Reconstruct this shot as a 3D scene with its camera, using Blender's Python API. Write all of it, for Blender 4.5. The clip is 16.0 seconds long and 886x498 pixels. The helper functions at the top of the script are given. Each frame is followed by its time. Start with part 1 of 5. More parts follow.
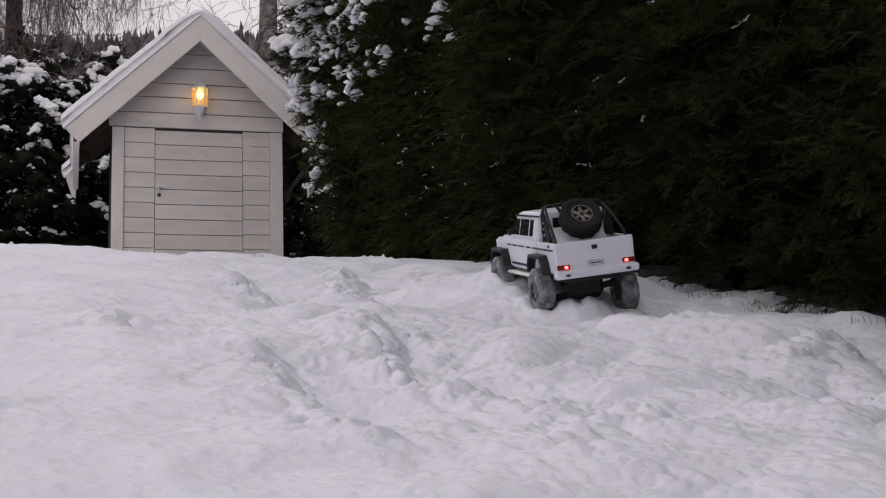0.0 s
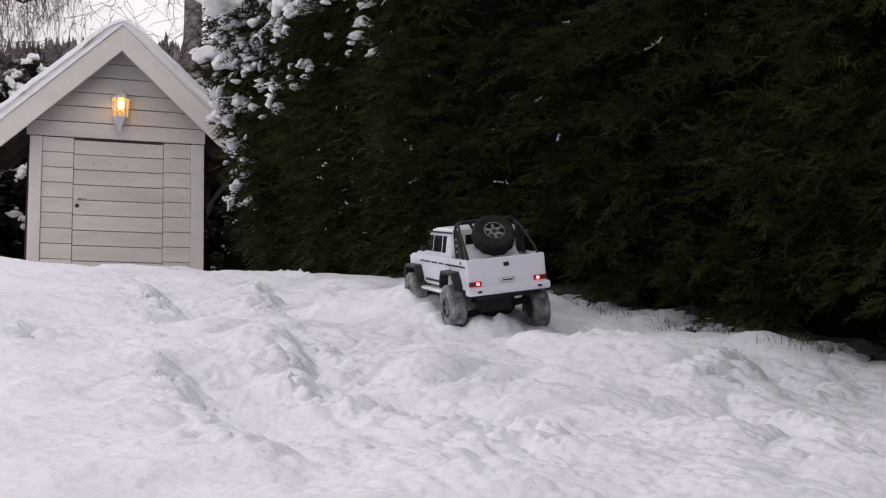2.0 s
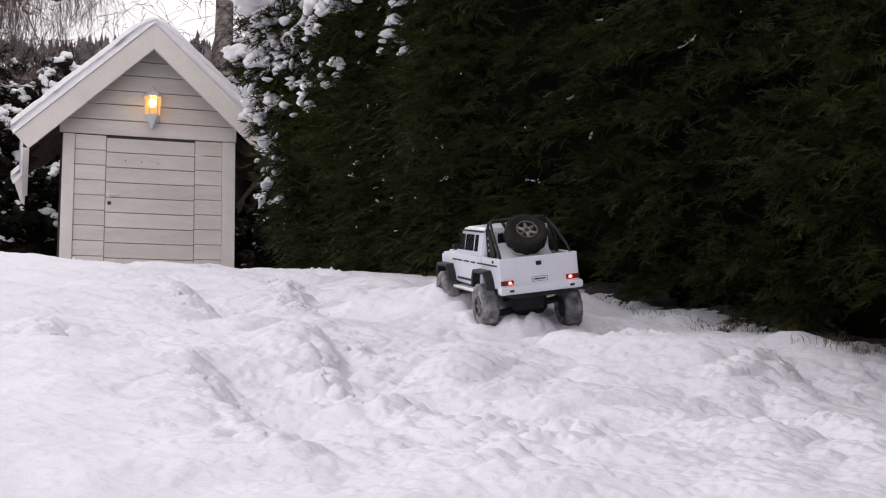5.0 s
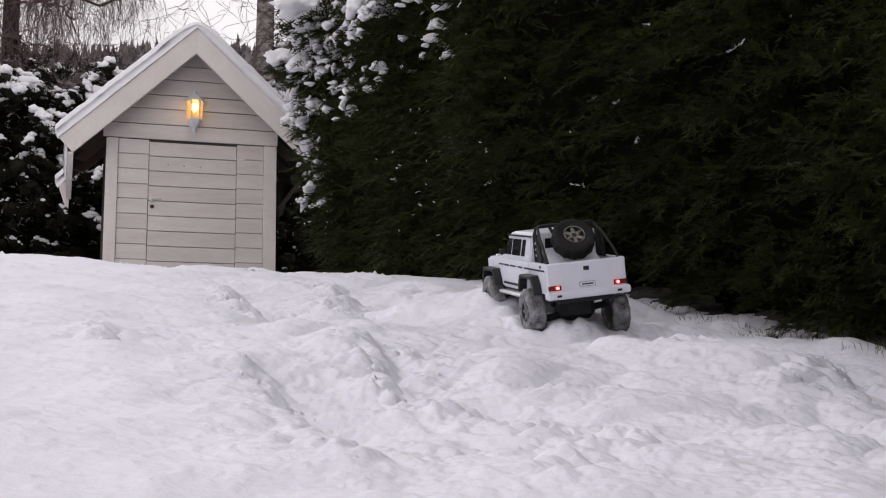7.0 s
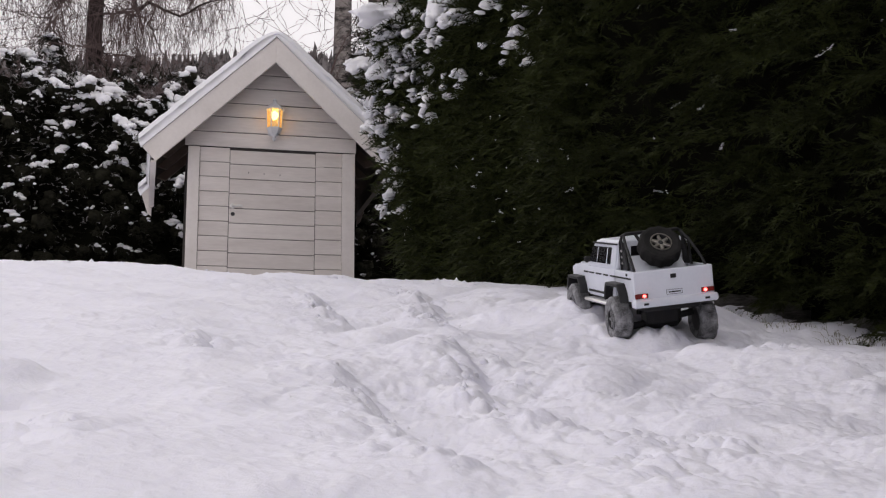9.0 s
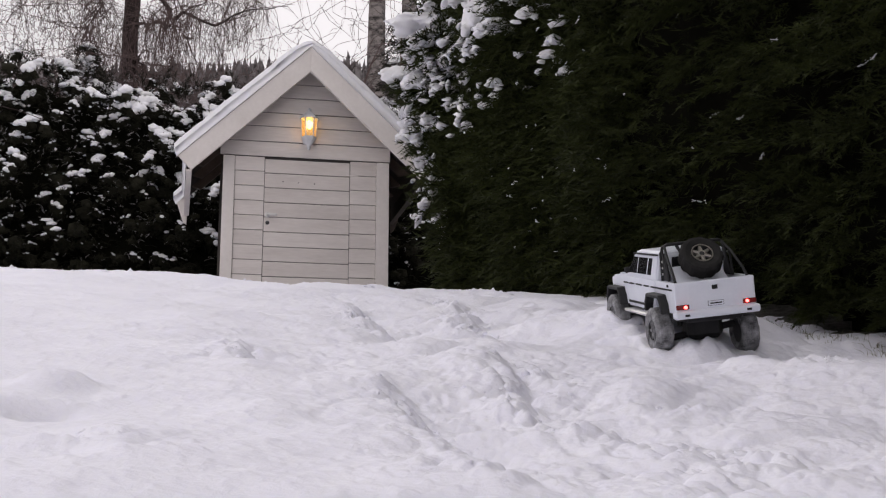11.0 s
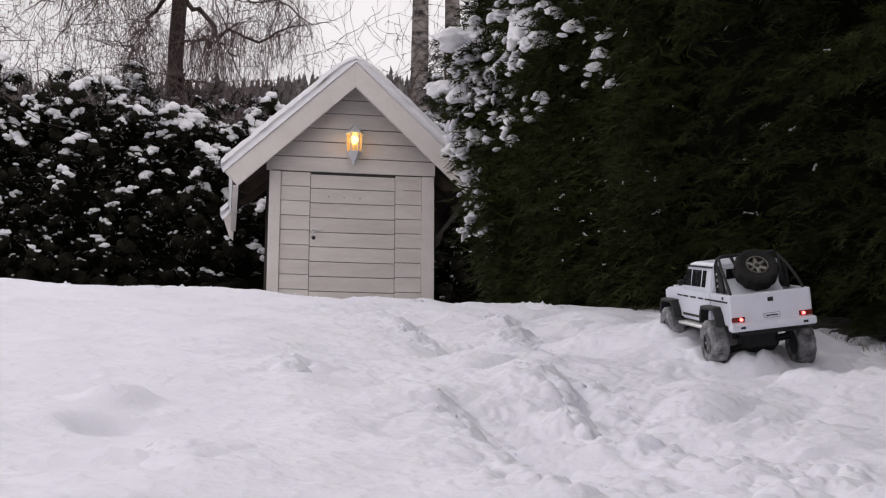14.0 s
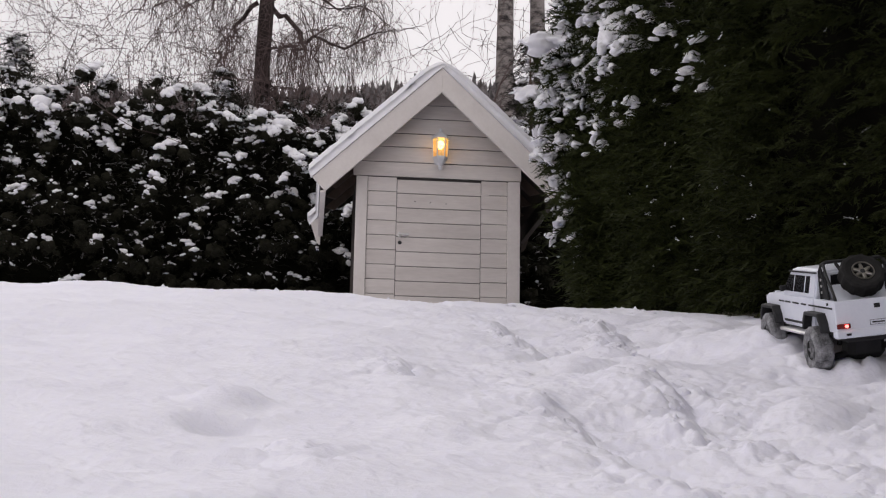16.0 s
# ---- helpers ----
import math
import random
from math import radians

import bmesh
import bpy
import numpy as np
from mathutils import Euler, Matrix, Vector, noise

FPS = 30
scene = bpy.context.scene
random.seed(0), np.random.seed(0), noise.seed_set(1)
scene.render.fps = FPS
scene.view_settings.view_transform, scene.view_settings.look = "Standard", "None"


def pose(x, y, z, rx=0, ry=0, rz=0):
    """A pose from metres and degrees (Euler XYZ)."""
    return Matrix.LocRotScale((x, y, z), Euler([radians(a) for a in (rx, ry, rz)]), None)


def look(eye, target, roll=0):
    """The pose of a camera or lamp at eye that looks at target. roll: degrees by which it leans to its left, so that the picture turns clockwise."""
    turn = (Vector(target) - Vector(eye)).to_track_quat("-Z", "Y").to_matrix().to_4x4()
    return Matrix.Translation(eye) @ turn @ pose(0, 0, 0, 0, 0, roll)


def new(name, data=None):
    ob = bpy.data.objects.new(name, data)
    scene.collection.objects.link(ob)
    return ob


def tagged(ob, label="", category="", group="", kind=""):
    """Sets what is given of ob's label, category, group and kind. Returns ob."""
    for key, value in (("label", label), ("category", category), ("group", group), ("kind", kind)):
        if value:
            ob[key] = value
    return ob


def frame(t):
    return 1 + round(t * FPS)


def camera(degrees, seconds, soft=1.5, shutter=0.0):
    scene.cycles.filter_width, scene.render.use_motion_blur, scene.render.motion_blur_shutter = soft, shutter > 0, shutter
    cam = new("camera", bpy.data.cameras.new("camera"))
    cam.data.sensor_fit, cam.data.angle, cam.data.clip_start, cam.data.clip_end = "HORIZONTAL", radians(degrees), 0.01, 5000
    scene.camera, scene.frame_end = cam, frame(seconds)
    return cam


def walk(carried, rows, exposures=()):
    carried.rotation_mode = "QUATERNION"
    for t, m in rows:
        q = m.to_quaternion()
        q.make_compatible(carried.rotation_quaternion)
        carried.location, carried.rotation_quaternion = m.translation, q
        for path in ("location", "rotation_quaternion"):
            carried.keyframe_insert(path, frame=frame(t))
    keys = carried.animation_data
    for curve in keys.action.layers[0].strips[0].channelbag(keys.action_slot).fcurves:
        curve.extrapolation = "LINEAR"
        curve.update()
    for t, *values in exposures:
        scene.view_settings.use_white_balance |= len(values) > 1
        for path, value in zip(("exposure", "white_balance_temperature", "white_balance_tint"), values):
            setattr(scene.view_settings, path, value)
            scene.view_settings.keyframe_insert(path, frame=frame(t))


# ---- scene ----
cam = camera(37.41, 16.0, soft=1.2)
# seconds, eye (x, y, z), yaw, pitch, roll
PATH = [
    (0, -0.2081, -0.7090, 0.0159, -16.051, 9.667, -1.752),
    (0.5, -0.2036, -0.7101, 0.0168, -17.110, 9.879, -1.749),
    (1, -0.1970, -0.7099, 0.0167, -17.953, 10.065, -1.691),
    (1.5, -0.1919, -0.7117, 0.0152, -18.767, 10.200, -1.604),
    (2, -0.1879, -0.7145, 0.0155, -19.445, 10.259, -1.547),
    (2.5, -0.1853, -0.7150, 0.0163, -20.070, 10.325, -1.507),
    (3, -0.1869, -0.7171, 0.0166, -20.296, 10.384, -1.443),
    (3.5, -0.1874, -0.7145, 0.0163, -20.194, 10.394, -1.359),
    (4, -0.1887, -0.7133, 0.0168, -19.317, 10.248, -1.273),
    (6.5, -0.1991, -0.7034, 0.0191, -17.168, 10.338, -0.824),
    (7, -0.2052, -0.7049, 0.0203, -16.398, 10.383, -0.747),
    (7.5, -0.2115, -0.7024, 0.0213, -15.305, 10.451, -0.613),
    (8, -0.2181, -0.7089, 0.0225, -14.231, 10.499, -0.496),
    (8.5, -0.2213, -0.7088, 0.0220, -13.531, 10.592, -0.373),
    (11, -0.2372, -0.7054, 0.0270, -11.560, 11.045, 0.063),
    (11.5, -0.2395, -0.7056, 0.0271, -11.249, 11.166, 0.081),
    (12, -0.2422, -0.7061, 0.0274, -11.016, 11.280, -0.053),
    (12.5, -0.2452, -0.7077, 0.0272, -10.725, 11.388, -0.012),
    (13, -0.2475, -0.7033, 0.0268, -10.403, 11.495, 0.078),
    (13.5, -0.2507, -0.7018, 0.0271, -10.005, 11.576, 0.040),
    (14, -0.2552, -0.7069, 0.0261, -9.604, 11.648, 0.062),
    (14.5, -0.2619, -0.7065, 0.0255, -8.769, 11.740, 0.101),
    (15, -0.2692, -0.7060, 0.0249, -7.929, 11.785, 0.415),
    (15.5, -0.2777, -0.7067, 0.0250, -6.974, 11.812, 0.620),
    (16, -0.2849, -0.7048, 0.0237, -5.898, 11.844, 0.975),
]
EXPOSURES = [(0.0, -0.70), (1.0, -0.52), (2.0, -0.37), (3.0, -0.19), (4.0, -0.14), (7.0, -0.36), (8.5, -0.43), (11.0, -0.42), (16.0, -0.50)]
walk(cam, [(t, pose(x, y, z, 90 + pitch, 0, yaw) @ pose(0, 0, 0, 0, 0, roll)) for t, x, y, z, yaw, pitch, roll in PATH], EXPOSURES)

# ---- light ----
world = bpy.data.worlds.new("overcast_sky")
scene.world = world
world.use_nodes = True
wn = world.node_tree.nodes
wl = world.node_tree.links
wn.clear()
sky = wn.new("ShaderNodeTexSky")
sky.sky_type, sky.sun_disc = "NISHITA", False
sky.sun_elevation, sky.sun_rotation = radians(55), radians(3)
sky.dust_density, sky.air_density = 4.0, 1.0
grey = wn.new("ShaderNodeHueSaturation")
grey.inputs["Saturation"].default_value = 0.12
cloud = wn.new("ShaderNodeMix")
cloud.data_type = "RGBA"
cloud.inputs["Factor"].default_value = 0.93
cloud.inputs["B"].default_value = (11.6, 11.0, 11.3, 1)
back = wn.new("ShaderNodeBackground")
back.inputs["Strength"].default_value = 0.113
out = wn.new("ShaderNodeOutputWorld")
wl.new(sky.outputs[0], grey.inputs["Color"])
wl.new(grey.outputs[0], cloud.inputs["A"])
wl.new(cloud.outputs["Result"], back.inputs["Color"])
wl.new(back.outputs[0], out.inputs[0])
sun_data = bpy.data.lights.new("sun", "SUN")
sun_data.energy, sun_data.angle, sun_data.color = 1.1, radians(50), (1.0, 0.965, 0.985)
sun = new("sun", sun_data)
sun.matrix_world = look((0.5, 11, 13), (0, 2, 0))


# ---- materials ----
def mat(name, c1, c2, scale=20.0, rough=0.6, metal=0.0, bump=0.0, bump_scale=60.0, fine=0.0, spec=0.5, per="object", stretch=(1, 1, 1), emit=None, glow=0.0, vary=0.25, trans=0.0, soft=0.0, lo=None, hi=None):
    """Two colours mixed by noise at two scales, varied from piece to piece, with relief."""
    m = bpy.data.materials.new(name)
    m.use_nodes = True
    n, l = m.node_tree.nodes, m.node_tree.links
    b = n["Principled BSDF"]
    co = n.new("ShaderNodeTexCoord")
    mp = n.new("ShaderNodeMapping")
    mp.inputs["Scale"].default_value = stretch
    l.new(co.outputs["Object"], mp.inputs["Vector"])
    n1 = n.new("ShaderNodeTexNoise")
    n1.inputs["Scale"].default_value, n1.inputs["Detail"].default_value = scale, 5
    n2 = n.new("ShaderNodeTexNoise")
    n2.inputs["Scale"].default_value, n2.inputs["Detail"].default_value = scale * 7.3, 3
    for t in (n1, n2):
        l.new(mp.outputs[0], t.inputs["Vector"])
    if per == "island":
        rnd = n.new("ShaderNodeNewGeometry").outputs["Random Per Island"]
    else:
        rnd = n.new("ShaderNodeObjectInfo").outputs["Random"]
    s1 = n.new("ShaderNodeMath")
    s1.operation = "MULTIPLY_ADD"
    s1.inputs[1].default_value = vary
    l.new(rnd, s1.inputs[0])
    l.new(n1.outputs["Fac"], s1.inputs[2])
    s2 = n.new("ShaderNodeMath")
    s2.operation = "MULTIPLY_ADD"
    s2.inputs[1].default_value = 0.5
    l.new(n2.outputs["Fac"], s2.inputs[0])
    l.new(s1.outputs[0], s2.inputs[2])
    rg = n.new("ShaderNodeMapRange")
    rg.inputs["From Min"].default_value, rg.inputs["From Max"].default_value = lo or 0.45, hi or 1.05 + vary * 0.7
    l.new(s2.outputs[0], rg.inputs["Value"])
    mx = n.new("ShaderNodeMix")
    mx.data_type = "RGBA"
    mx.inputs["A"].default_value, mx.inputs["B"].default_value = (*c1, 1), (*c2, 1)
    l.new(rg.outputs[0], mx.inputs["Factor"])
    l.new(mx.outputs["Result"], b.inputs["Base Color"])
    b.inputs["Roughness"].default_value, b.inputs["Metallic"].default_value = rough, metal
    b.inputs["Specular IOR Level"].default_value = spec
    b.inputs["Transmission Weight"].default_value = trans
    if bump:
        n3 = n.new("ShaderNodeTexNoise")
        n3.inputs["Scale"].default_value, n3.inputs["Detail"].default_value = bump_scale, 6
        l.new(mp.outputs[0], n3.inputs["Vector"])
        bp = n.new("ShaderNodeBump")
        bp.inputs["Strength"].default_value, bp.inputs["Distance"].default_value = 1.0, bump
        l.new(n3.outputs["Fac"], bp.inputs["Height"])
        last = bp
        if fine:
            n4 = n.new("ShaderNodeTexNoise")
            n4.inputs["Scale"].default_value, n4.inputs["Detail"].default_value = bump_scale * 6, 4
            l.new(mp.outputs[0], n4.inputs["Vector"])
            last = n.new("ShaderNodeBump")
            last.inputs["Strength"].default_value, last.inputs["Distance"].default_value = 1.0, fine
            l.new(n4.outputs["Fac"], last.inputs["Height"])
            l.new(bp.outputs[0], last.inputs["Normal"])
        l.new(last.outputs[0], b.inputs["Normal"])
    if soft:
        b.inputs["Subsurface Weight"].default_value = soft
        b.inputs["Subsurface Radius"].default_value = (0.006, 0.006, 0.007)
        b.inputs["Subsurface Scale"].default_value = 1.0
    if emit:
        b.inputs["Emission Color"].default_value = (*emit, 1)
        b.inputs["Emission Strength"].default_value = glow
    return m


SNOW = mat("snow", (0.735, 0.730, 0.810), (0.825, 0.820, 0.893), 9, 0.85, bump=0.0018, bump_scale=130, fine=0.0005, spec=0.1, soft=0.35)
SNOW_CLUMP = mat("snow_clump", (0.77, 0.766, 0.785), (0.85, 0.846, 0.862), 5, 0.75, bump=0.006, bump_scale=30, fine=0.002, spec=0.1, per="island", soft=0.25)
SPRAY = mat("hedge_leaf", (0.005, 0.006, 0.002), (0.040, 0.049, 0.0117), 3, 0.8, per="island", vary=0.5, spec=0.12)
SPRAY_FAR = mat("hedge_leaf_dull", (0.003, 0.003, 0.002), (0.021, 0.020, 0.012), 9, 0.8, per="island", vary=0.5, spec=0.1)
# near black, so that the shade inside the hedges is in the colour
CORE = mat("hedge_inside_shade", (0.002, 0.002, 0.0015), (0.006, 0.006, 0.004), 5, 0.95, bump=0.05, bump_scale=9, spec=0.0)
FROSTED = mat("frosted_shoots", (0.06, 0.056, 0.054), (0.48, 0.465, 0.475), 6, 0.85, per="island", vary=0.8, spec=0.05)
BARK = mat("conifer_bark", (0.05, 0.032, 0.022), (0.12, 0.08, 0.055), 9, 0.9, bump=0.01, bump_scale=30, stretch=(1, 1, 0.2))
DARK_BARK = mat("dark_bark", (0.016, 0.012, 0.011), (0.048, 0.034, 0.030), 4, 0.95, bump=0.03, bump_scale=12, stretch=(1, 1, 0.25), spec=0.15)
BIRCH = mat("birch_bark", (0.022, 0.019, 0.018), (0.225, 0.20, 0.185), 4.0, 0.85, bump=0.02, bump_scale=10, stretch=(1, 1, 2.5), spec=0.2, vary=0.0, lo=0.60, hi=0.86)
TWIG = mat("bare_twigs", (0.045, 0.032, 0.030), (0.13, 0.094, 0.088), 2, 0.9, per="island", spec=0.1)
# the grey takes the place of haze over the distant wood
SPRUCE = mat("hill_spruce_hazed", (0.022, 0.020, 0.020), (0.17, 0.155, 0.155), 0.05, 0.95, per="island", vary=0.9, spec=0.05, lo=0.55, hi=1.5)
PAINT = mat("white_board_paint", (0.525, 0.477, 0.440), (0.755, 0.704, 0.660), 5, 0.55, bump=0.0015, bump_scale=70, stretch=(0.25, 1, 1.6), vary=0.3)
TRIM = mat("white_trim_paint", (0.630, 0.584, 0.542), (0.770, 0.722, 0.680), 4, 0.5, bump=0.001, bump_scale=60, vary=0.15)
BROWN = mat("brown_stained_wood", (0.016, 0.011, 0.008), (0.042, 0.028, 0.020), 6, 0.8, bump=0.003, bump_scale=30, stretch=(1, 0.2, 1))
RAFTER = mat("brown_rafter_wood", (0.06, 0.042, 0.032), (0.15, 0.11, 0.085), 6, 0.8, bump=0.003, bump_scale=30, stretch=(1, 0.2, 1))
GAP = mat("shadow_gap_wood", (0.03, 0.027, 0.025), (0.05, 0.045, 0.042), 8, 0.9)
CHROME = mat("worn_chrome", (0.62, 0.61, 0.59), (0.78, 0.77, 0.75), 30, 0.42, metal=1.0)
DARK_METAL = mat("dark_metal", (0.03, 0.03, 0.03), (0.06, 0.06, 0.06), 30, 0.5, metal=0.6)
LAMP_WHITE = mat("lamp_enamel", (0.55, 0.55, 0.56), (0.66, 0.66, 0.67), 20, 0.4)
LAMP_GLASS = mat("amber_lamp_glass", (0.9, 0.62, 0.25), (0.95, 0.72, 0.35), 12, 0.12, emit=(1.0, 0.62, 0.26), glow=0.20, trans=0.9)
BULB = mat("lit_bulb", (1, 0.9, 0.7), (1, 0.95, 0.8), 10, 0.3, emit=(1.0, 0.80, 0.45), glow=9.0)
CAR_WHITE = mat("white_body_plastic", (0.68, 0.705, 0.78), (0.76, 0.785, 0.85), 30, 0.32, vary=0.1)
CAR_BLACK = mat("black_plastic", (0.012, 0.012, 0.013), (0.024, 0.024, 0.025), 60, 0.6, spec=0.25, bump=0.0003, bump_scale=300)
RUBBER = mat("tyre_rubber", (0.012, 0.012, 0.012), (0.028, 0.027, 0.026), 80, 0.95, spec=0.15, bump=0.0004, bump_scale=400)
TINT = mat("tinted_window", (0.010, 0.010, 0.012), (0.018, 0.018, 0.02), 20, 0.12)
RIM = mat("pale_gold_rim", (0.34, 0.32, 0.28), (0.55, 0.52, 0.46), 80, 0.3, metal=0.9)
SNOWY_RUBBER = mat("snow_caked_tyre_rubber", (0.022, 0.022, 0.023), (0.40, 0.40, 0.415), 70, 0.85, bump=0.0008, bump_scale=260, vary=0.0, lo=0.50, hi=1.12)
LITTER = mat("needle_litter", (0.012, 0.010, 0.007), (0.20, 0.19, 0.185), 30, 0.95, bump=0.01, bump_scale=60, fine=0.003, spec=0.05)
RED = mat("red_lamp_lens", (0.12, 0.010, 0.008), (0.2, 0.015, 0.012), 60, 0.25)
RED_LIT = mat("lit_red_diode", (1, 0.1, 0.08), (1, 0.15, 0.1), 60, 0.3, emit=(1.0, 0.10, 0.09), glow=9.0)
GRASS = mat("withered_grass", (0.05, 0.06, 0.03), (0.24, 0.22, 0.15), 8, 0.85, per="island", vary=0.6, spec=0.15)


# ---- helpers of this scene ----
def link_mesh(name, me, material, parent=None, label="", smooth=False):
    me.materials.append(material)
    if smooth:
        me.polygons.foreach_set("use_smooth", [True] * len(me.polygons))
    ob = new(name, me)
    if parent is not None:
        ob.parent = parent
    if label:
        tagged(ob, label=label)
    return ob


def part(name, bm, material, parent=None, label="", smooth=False):
    bmesh.ops.recalc_face_normals(bm, faces=bm.faces)
    me = bpy.data.meshes.new(name)
    bm.to_mesh(me)
    bm.free()
    return link_mesh(name, me, material, parent, label, smooth)


def arrays(name, verts, faces, material, parent=None, label="", smooth=False):
    """One mesh from whole arrays: verts n x 3, faces m x 3 or m x 4."""
    me = bpy.data.meshes.new(name)
    verts = np.asarray(verts, dtype=np.float32)
    faces = np.asarray(faces, dtype=np.int32)
    k = faces.shape[1]
    me.vertices.add(len(verts))
    me.vertices.foreach_set("co", verts.ravel())
    me.loops.add(faces.size)
    me.loops.foreach_set("vertex_index", faces.ravel())
    me.polygons.add(len(faces))
    me.polygons.foreach_set("loop_start", np.arange(0, faces.size, k, dtype=np.int32))
    me.update(calc_edges=True)
    return link_mesh(name, me, material, parent, label, smooth)


def box(x0, x1, y0, y1, z0, z1, bevel=0.0, bm=None):
    own = bm if bm is not None else bmesh.new()
    made = bmesh.ops.create_cube(own, size=1.0, matrix=Matrix.Translation(((x0 + x1) / 2, (y0 + y1) / 2, (z0 + z1) / 2)) @ Matrix.Diagonal((x1 - x0, y1 - y0, z1 - z0, 1)))
    if bevel:
        edges = {e for v in made["verts"] for e in v.link_edges}
        bmesh.ops.bevel(own, geom=list(edges), offset=bevel, segments=1, affect="EDGES")
    return own


def prism(points, axis, a, b, bevel=0.0, bm=None, segments=1):
    """A polygon of two coordinates drawn out along the third axis from a to b."""
    own = bm if bm is not None else bmesh.new()

    def at(p, q, h):
        return {"x": (h, p, q), "y": (p, h, q), "z": (p, q, h)}[axis]

    lo = [own.verts.new(at(p, q, a)) for p, q in points]
    hi = [own.verts.new(at(p, q, b)) for p, q in points]
    fs = [own.faces.new(lo), own.faces.new(hi[::-1])]
    for i in range(len(points)):
        j = (i + 1) % len(points)
        fs.append(own.faces.new((lo[i], hi[i], hi[j], lo[j])))
    bmesh.ops.recalc_face_normals(own, faces=fs)
    if bevel:
        bmesh.ops.bevel(own, geom=list({e for f in fs for e in f.edges}), offset=bevel, segments=segments, affect="EDGES", clamp_overlap=True)
    return own


def lathe(profile, m=Matrix(), segments=24, bm=None, ribs=None, ring_shape=False):
    """A profile of (radius, height) turned round z."""
    own = bm if bm is not None else bmesh.new()
    rings = []
    for r, h in profile:
        ring = []
        for i in range(segments):
            k = 2 * math.pi * i / segments
            rr = r * (ribs(i, h) if ribs else 1)
            ring.append(own.verts.new(m @ Vector((rr * math.cos(k), rr * math.sin(k), h))))
        rings.append(ring)
    for p, q in zip(rings, rings[1:]):
        for i in range(segments):
            own.faces.new((p[i], p[(i + 1) % segments], q[(i + 1) % segments], q[i]))
    if ring_shape:
        for i in range(segments):
            own.faces.new((rings[-1][i], rings[-1][(i + 1) % segments], rings[0][(i + 1) % segments], rings[0][i]))
    else:
        own.faces.new(rings[0][::-1])
        own.faces.new(rings[-1])
    return own


def tube_arrays(paths, sides=5):
    """Tubes along paths of (point, radius) rows, as arrays of verts and quads."""
    vs, fs, base = [], [], 0
    ang = np.arange(sides) * 2 * np.pi / sides
    for pts, rad in paths:
        pts = np.asarray(pts, float)
        rad = np.asarray(rad, float)
        d = np.gradient(pts, axis=0)
        d /= np.linalg.norm(d, axis=1, keepdims=True) + 1e-9
        ref = np.where(np.abs(d[:, 2:3]) > 0.9, np.array([[1.0, 0, 0]]), np.array([[0, 0, 1.0]]))
        a = np.cross(d, ref)
        a /= np.linalg.norm(a, axis=1, keepdims=True) + 1e-9
        b = np.cross(d, a)
        ring = pts[:, None] + rad[:, None, None] * (a[:, None] * np.cos(ang)[None, :, None] + b[:, None] * np.sin(ang)[None, :, None])
        vs.append(ring.reshape(-1, 3))
        n = len(pts)
        i = np.arange(n - 1)[:, None] * sides
        j = np.arange(sides)[None]
        k = (j + 1) % sides
        fs.append((base + np.stack([i + j, i + k, i + sides + k, i + sides + j], -1)).reshape(-1, 4))
        base += n * sides
    return np.concatenate(vs), np.concatenate(fs)


def tube(name, points, radius, material, parent=None, label="", sides=8):
    v, f = tube_arrays([(points, [radius] * len(points))], sides)
    return arrays(name, v, f, material, parent, label, True)


RNG = np.random.RandomState(7)
GRAD = RNG.randn(512, 2)
GRAD /= np.linalg.norm(GRAD, axis=1, keepdims=True)
PERM = RNG.permutation(512)


def perlin(x, y, seed=0):
    x = np.asarray(x, float) + 37.1 * seed
    y = np.asarray(y, float) - 11.7 * seed
    xi, yi = np.floor(x).astype(int), np.floor(y).astype(int)
    xf, yf = x - xi, y - yi

    def g(i, j, dx, dy):
        k = PERM[(PERM[(i + seed * 13) & 511] + j) & 511]
        return GRAD[k, 0] * dx + GRAD[k, 1] * dy

    u, v = xf ** 3 * (xf * (6 * xf - 15) + 10), yf ** 3 * (yf * (6 * yf - 15) + 10)
    a = g(xi, yi, xf, yf) * (1 - u) + g(xi + 1, yi, xf - 1, yf) * u
    b = g(xi, yi + 1, xf, yf - 1) * (1 - u) + g(xi + 1, yi + 1, xf - 1, yf - 1) * u
    return a * (1 - v) + b * v


def step(a, b, x):
    k = np.clip((x - a) / (b - a), 0, 1)
    return k * k * (3 - 2 * k)


def cells(x, y, size, seed=0):
    """Rounded pillows packed side by side: 1 at their middles, falling to 0 in the creases."""
    x, y = np.asarray(x, float) / size + 19.3 * seed, np.asarray(y, float) / size - 7.7 * seed
    xi, yi = np.floor(x).astype(int), np.floor(y).astype(int)
    near = np.full(x.shape, 9.0)
    for di in (-1, 0, 1):
        for dj in (-1, 0, 1):
            k = PERM[(PERM[(xi + di) & 511] + yi + dj + 31 * seed) & 511]
            cx, cy = xi + di + 0.5 + 0.42 * GRAD[k, 0], yi + dj + 0.5 + 0.42 * GRAD[k, 1]
            d = (x - cx) ** 2 + (y - cy) ** 2
            h = np.clip(0.6 + 0.6 * (near - d), 0, 1)
            near = np.minimum(near, d) - 0.03 * h * (1 - h)
    return np.clip(1 - near / 0.7, -0.2, 1)


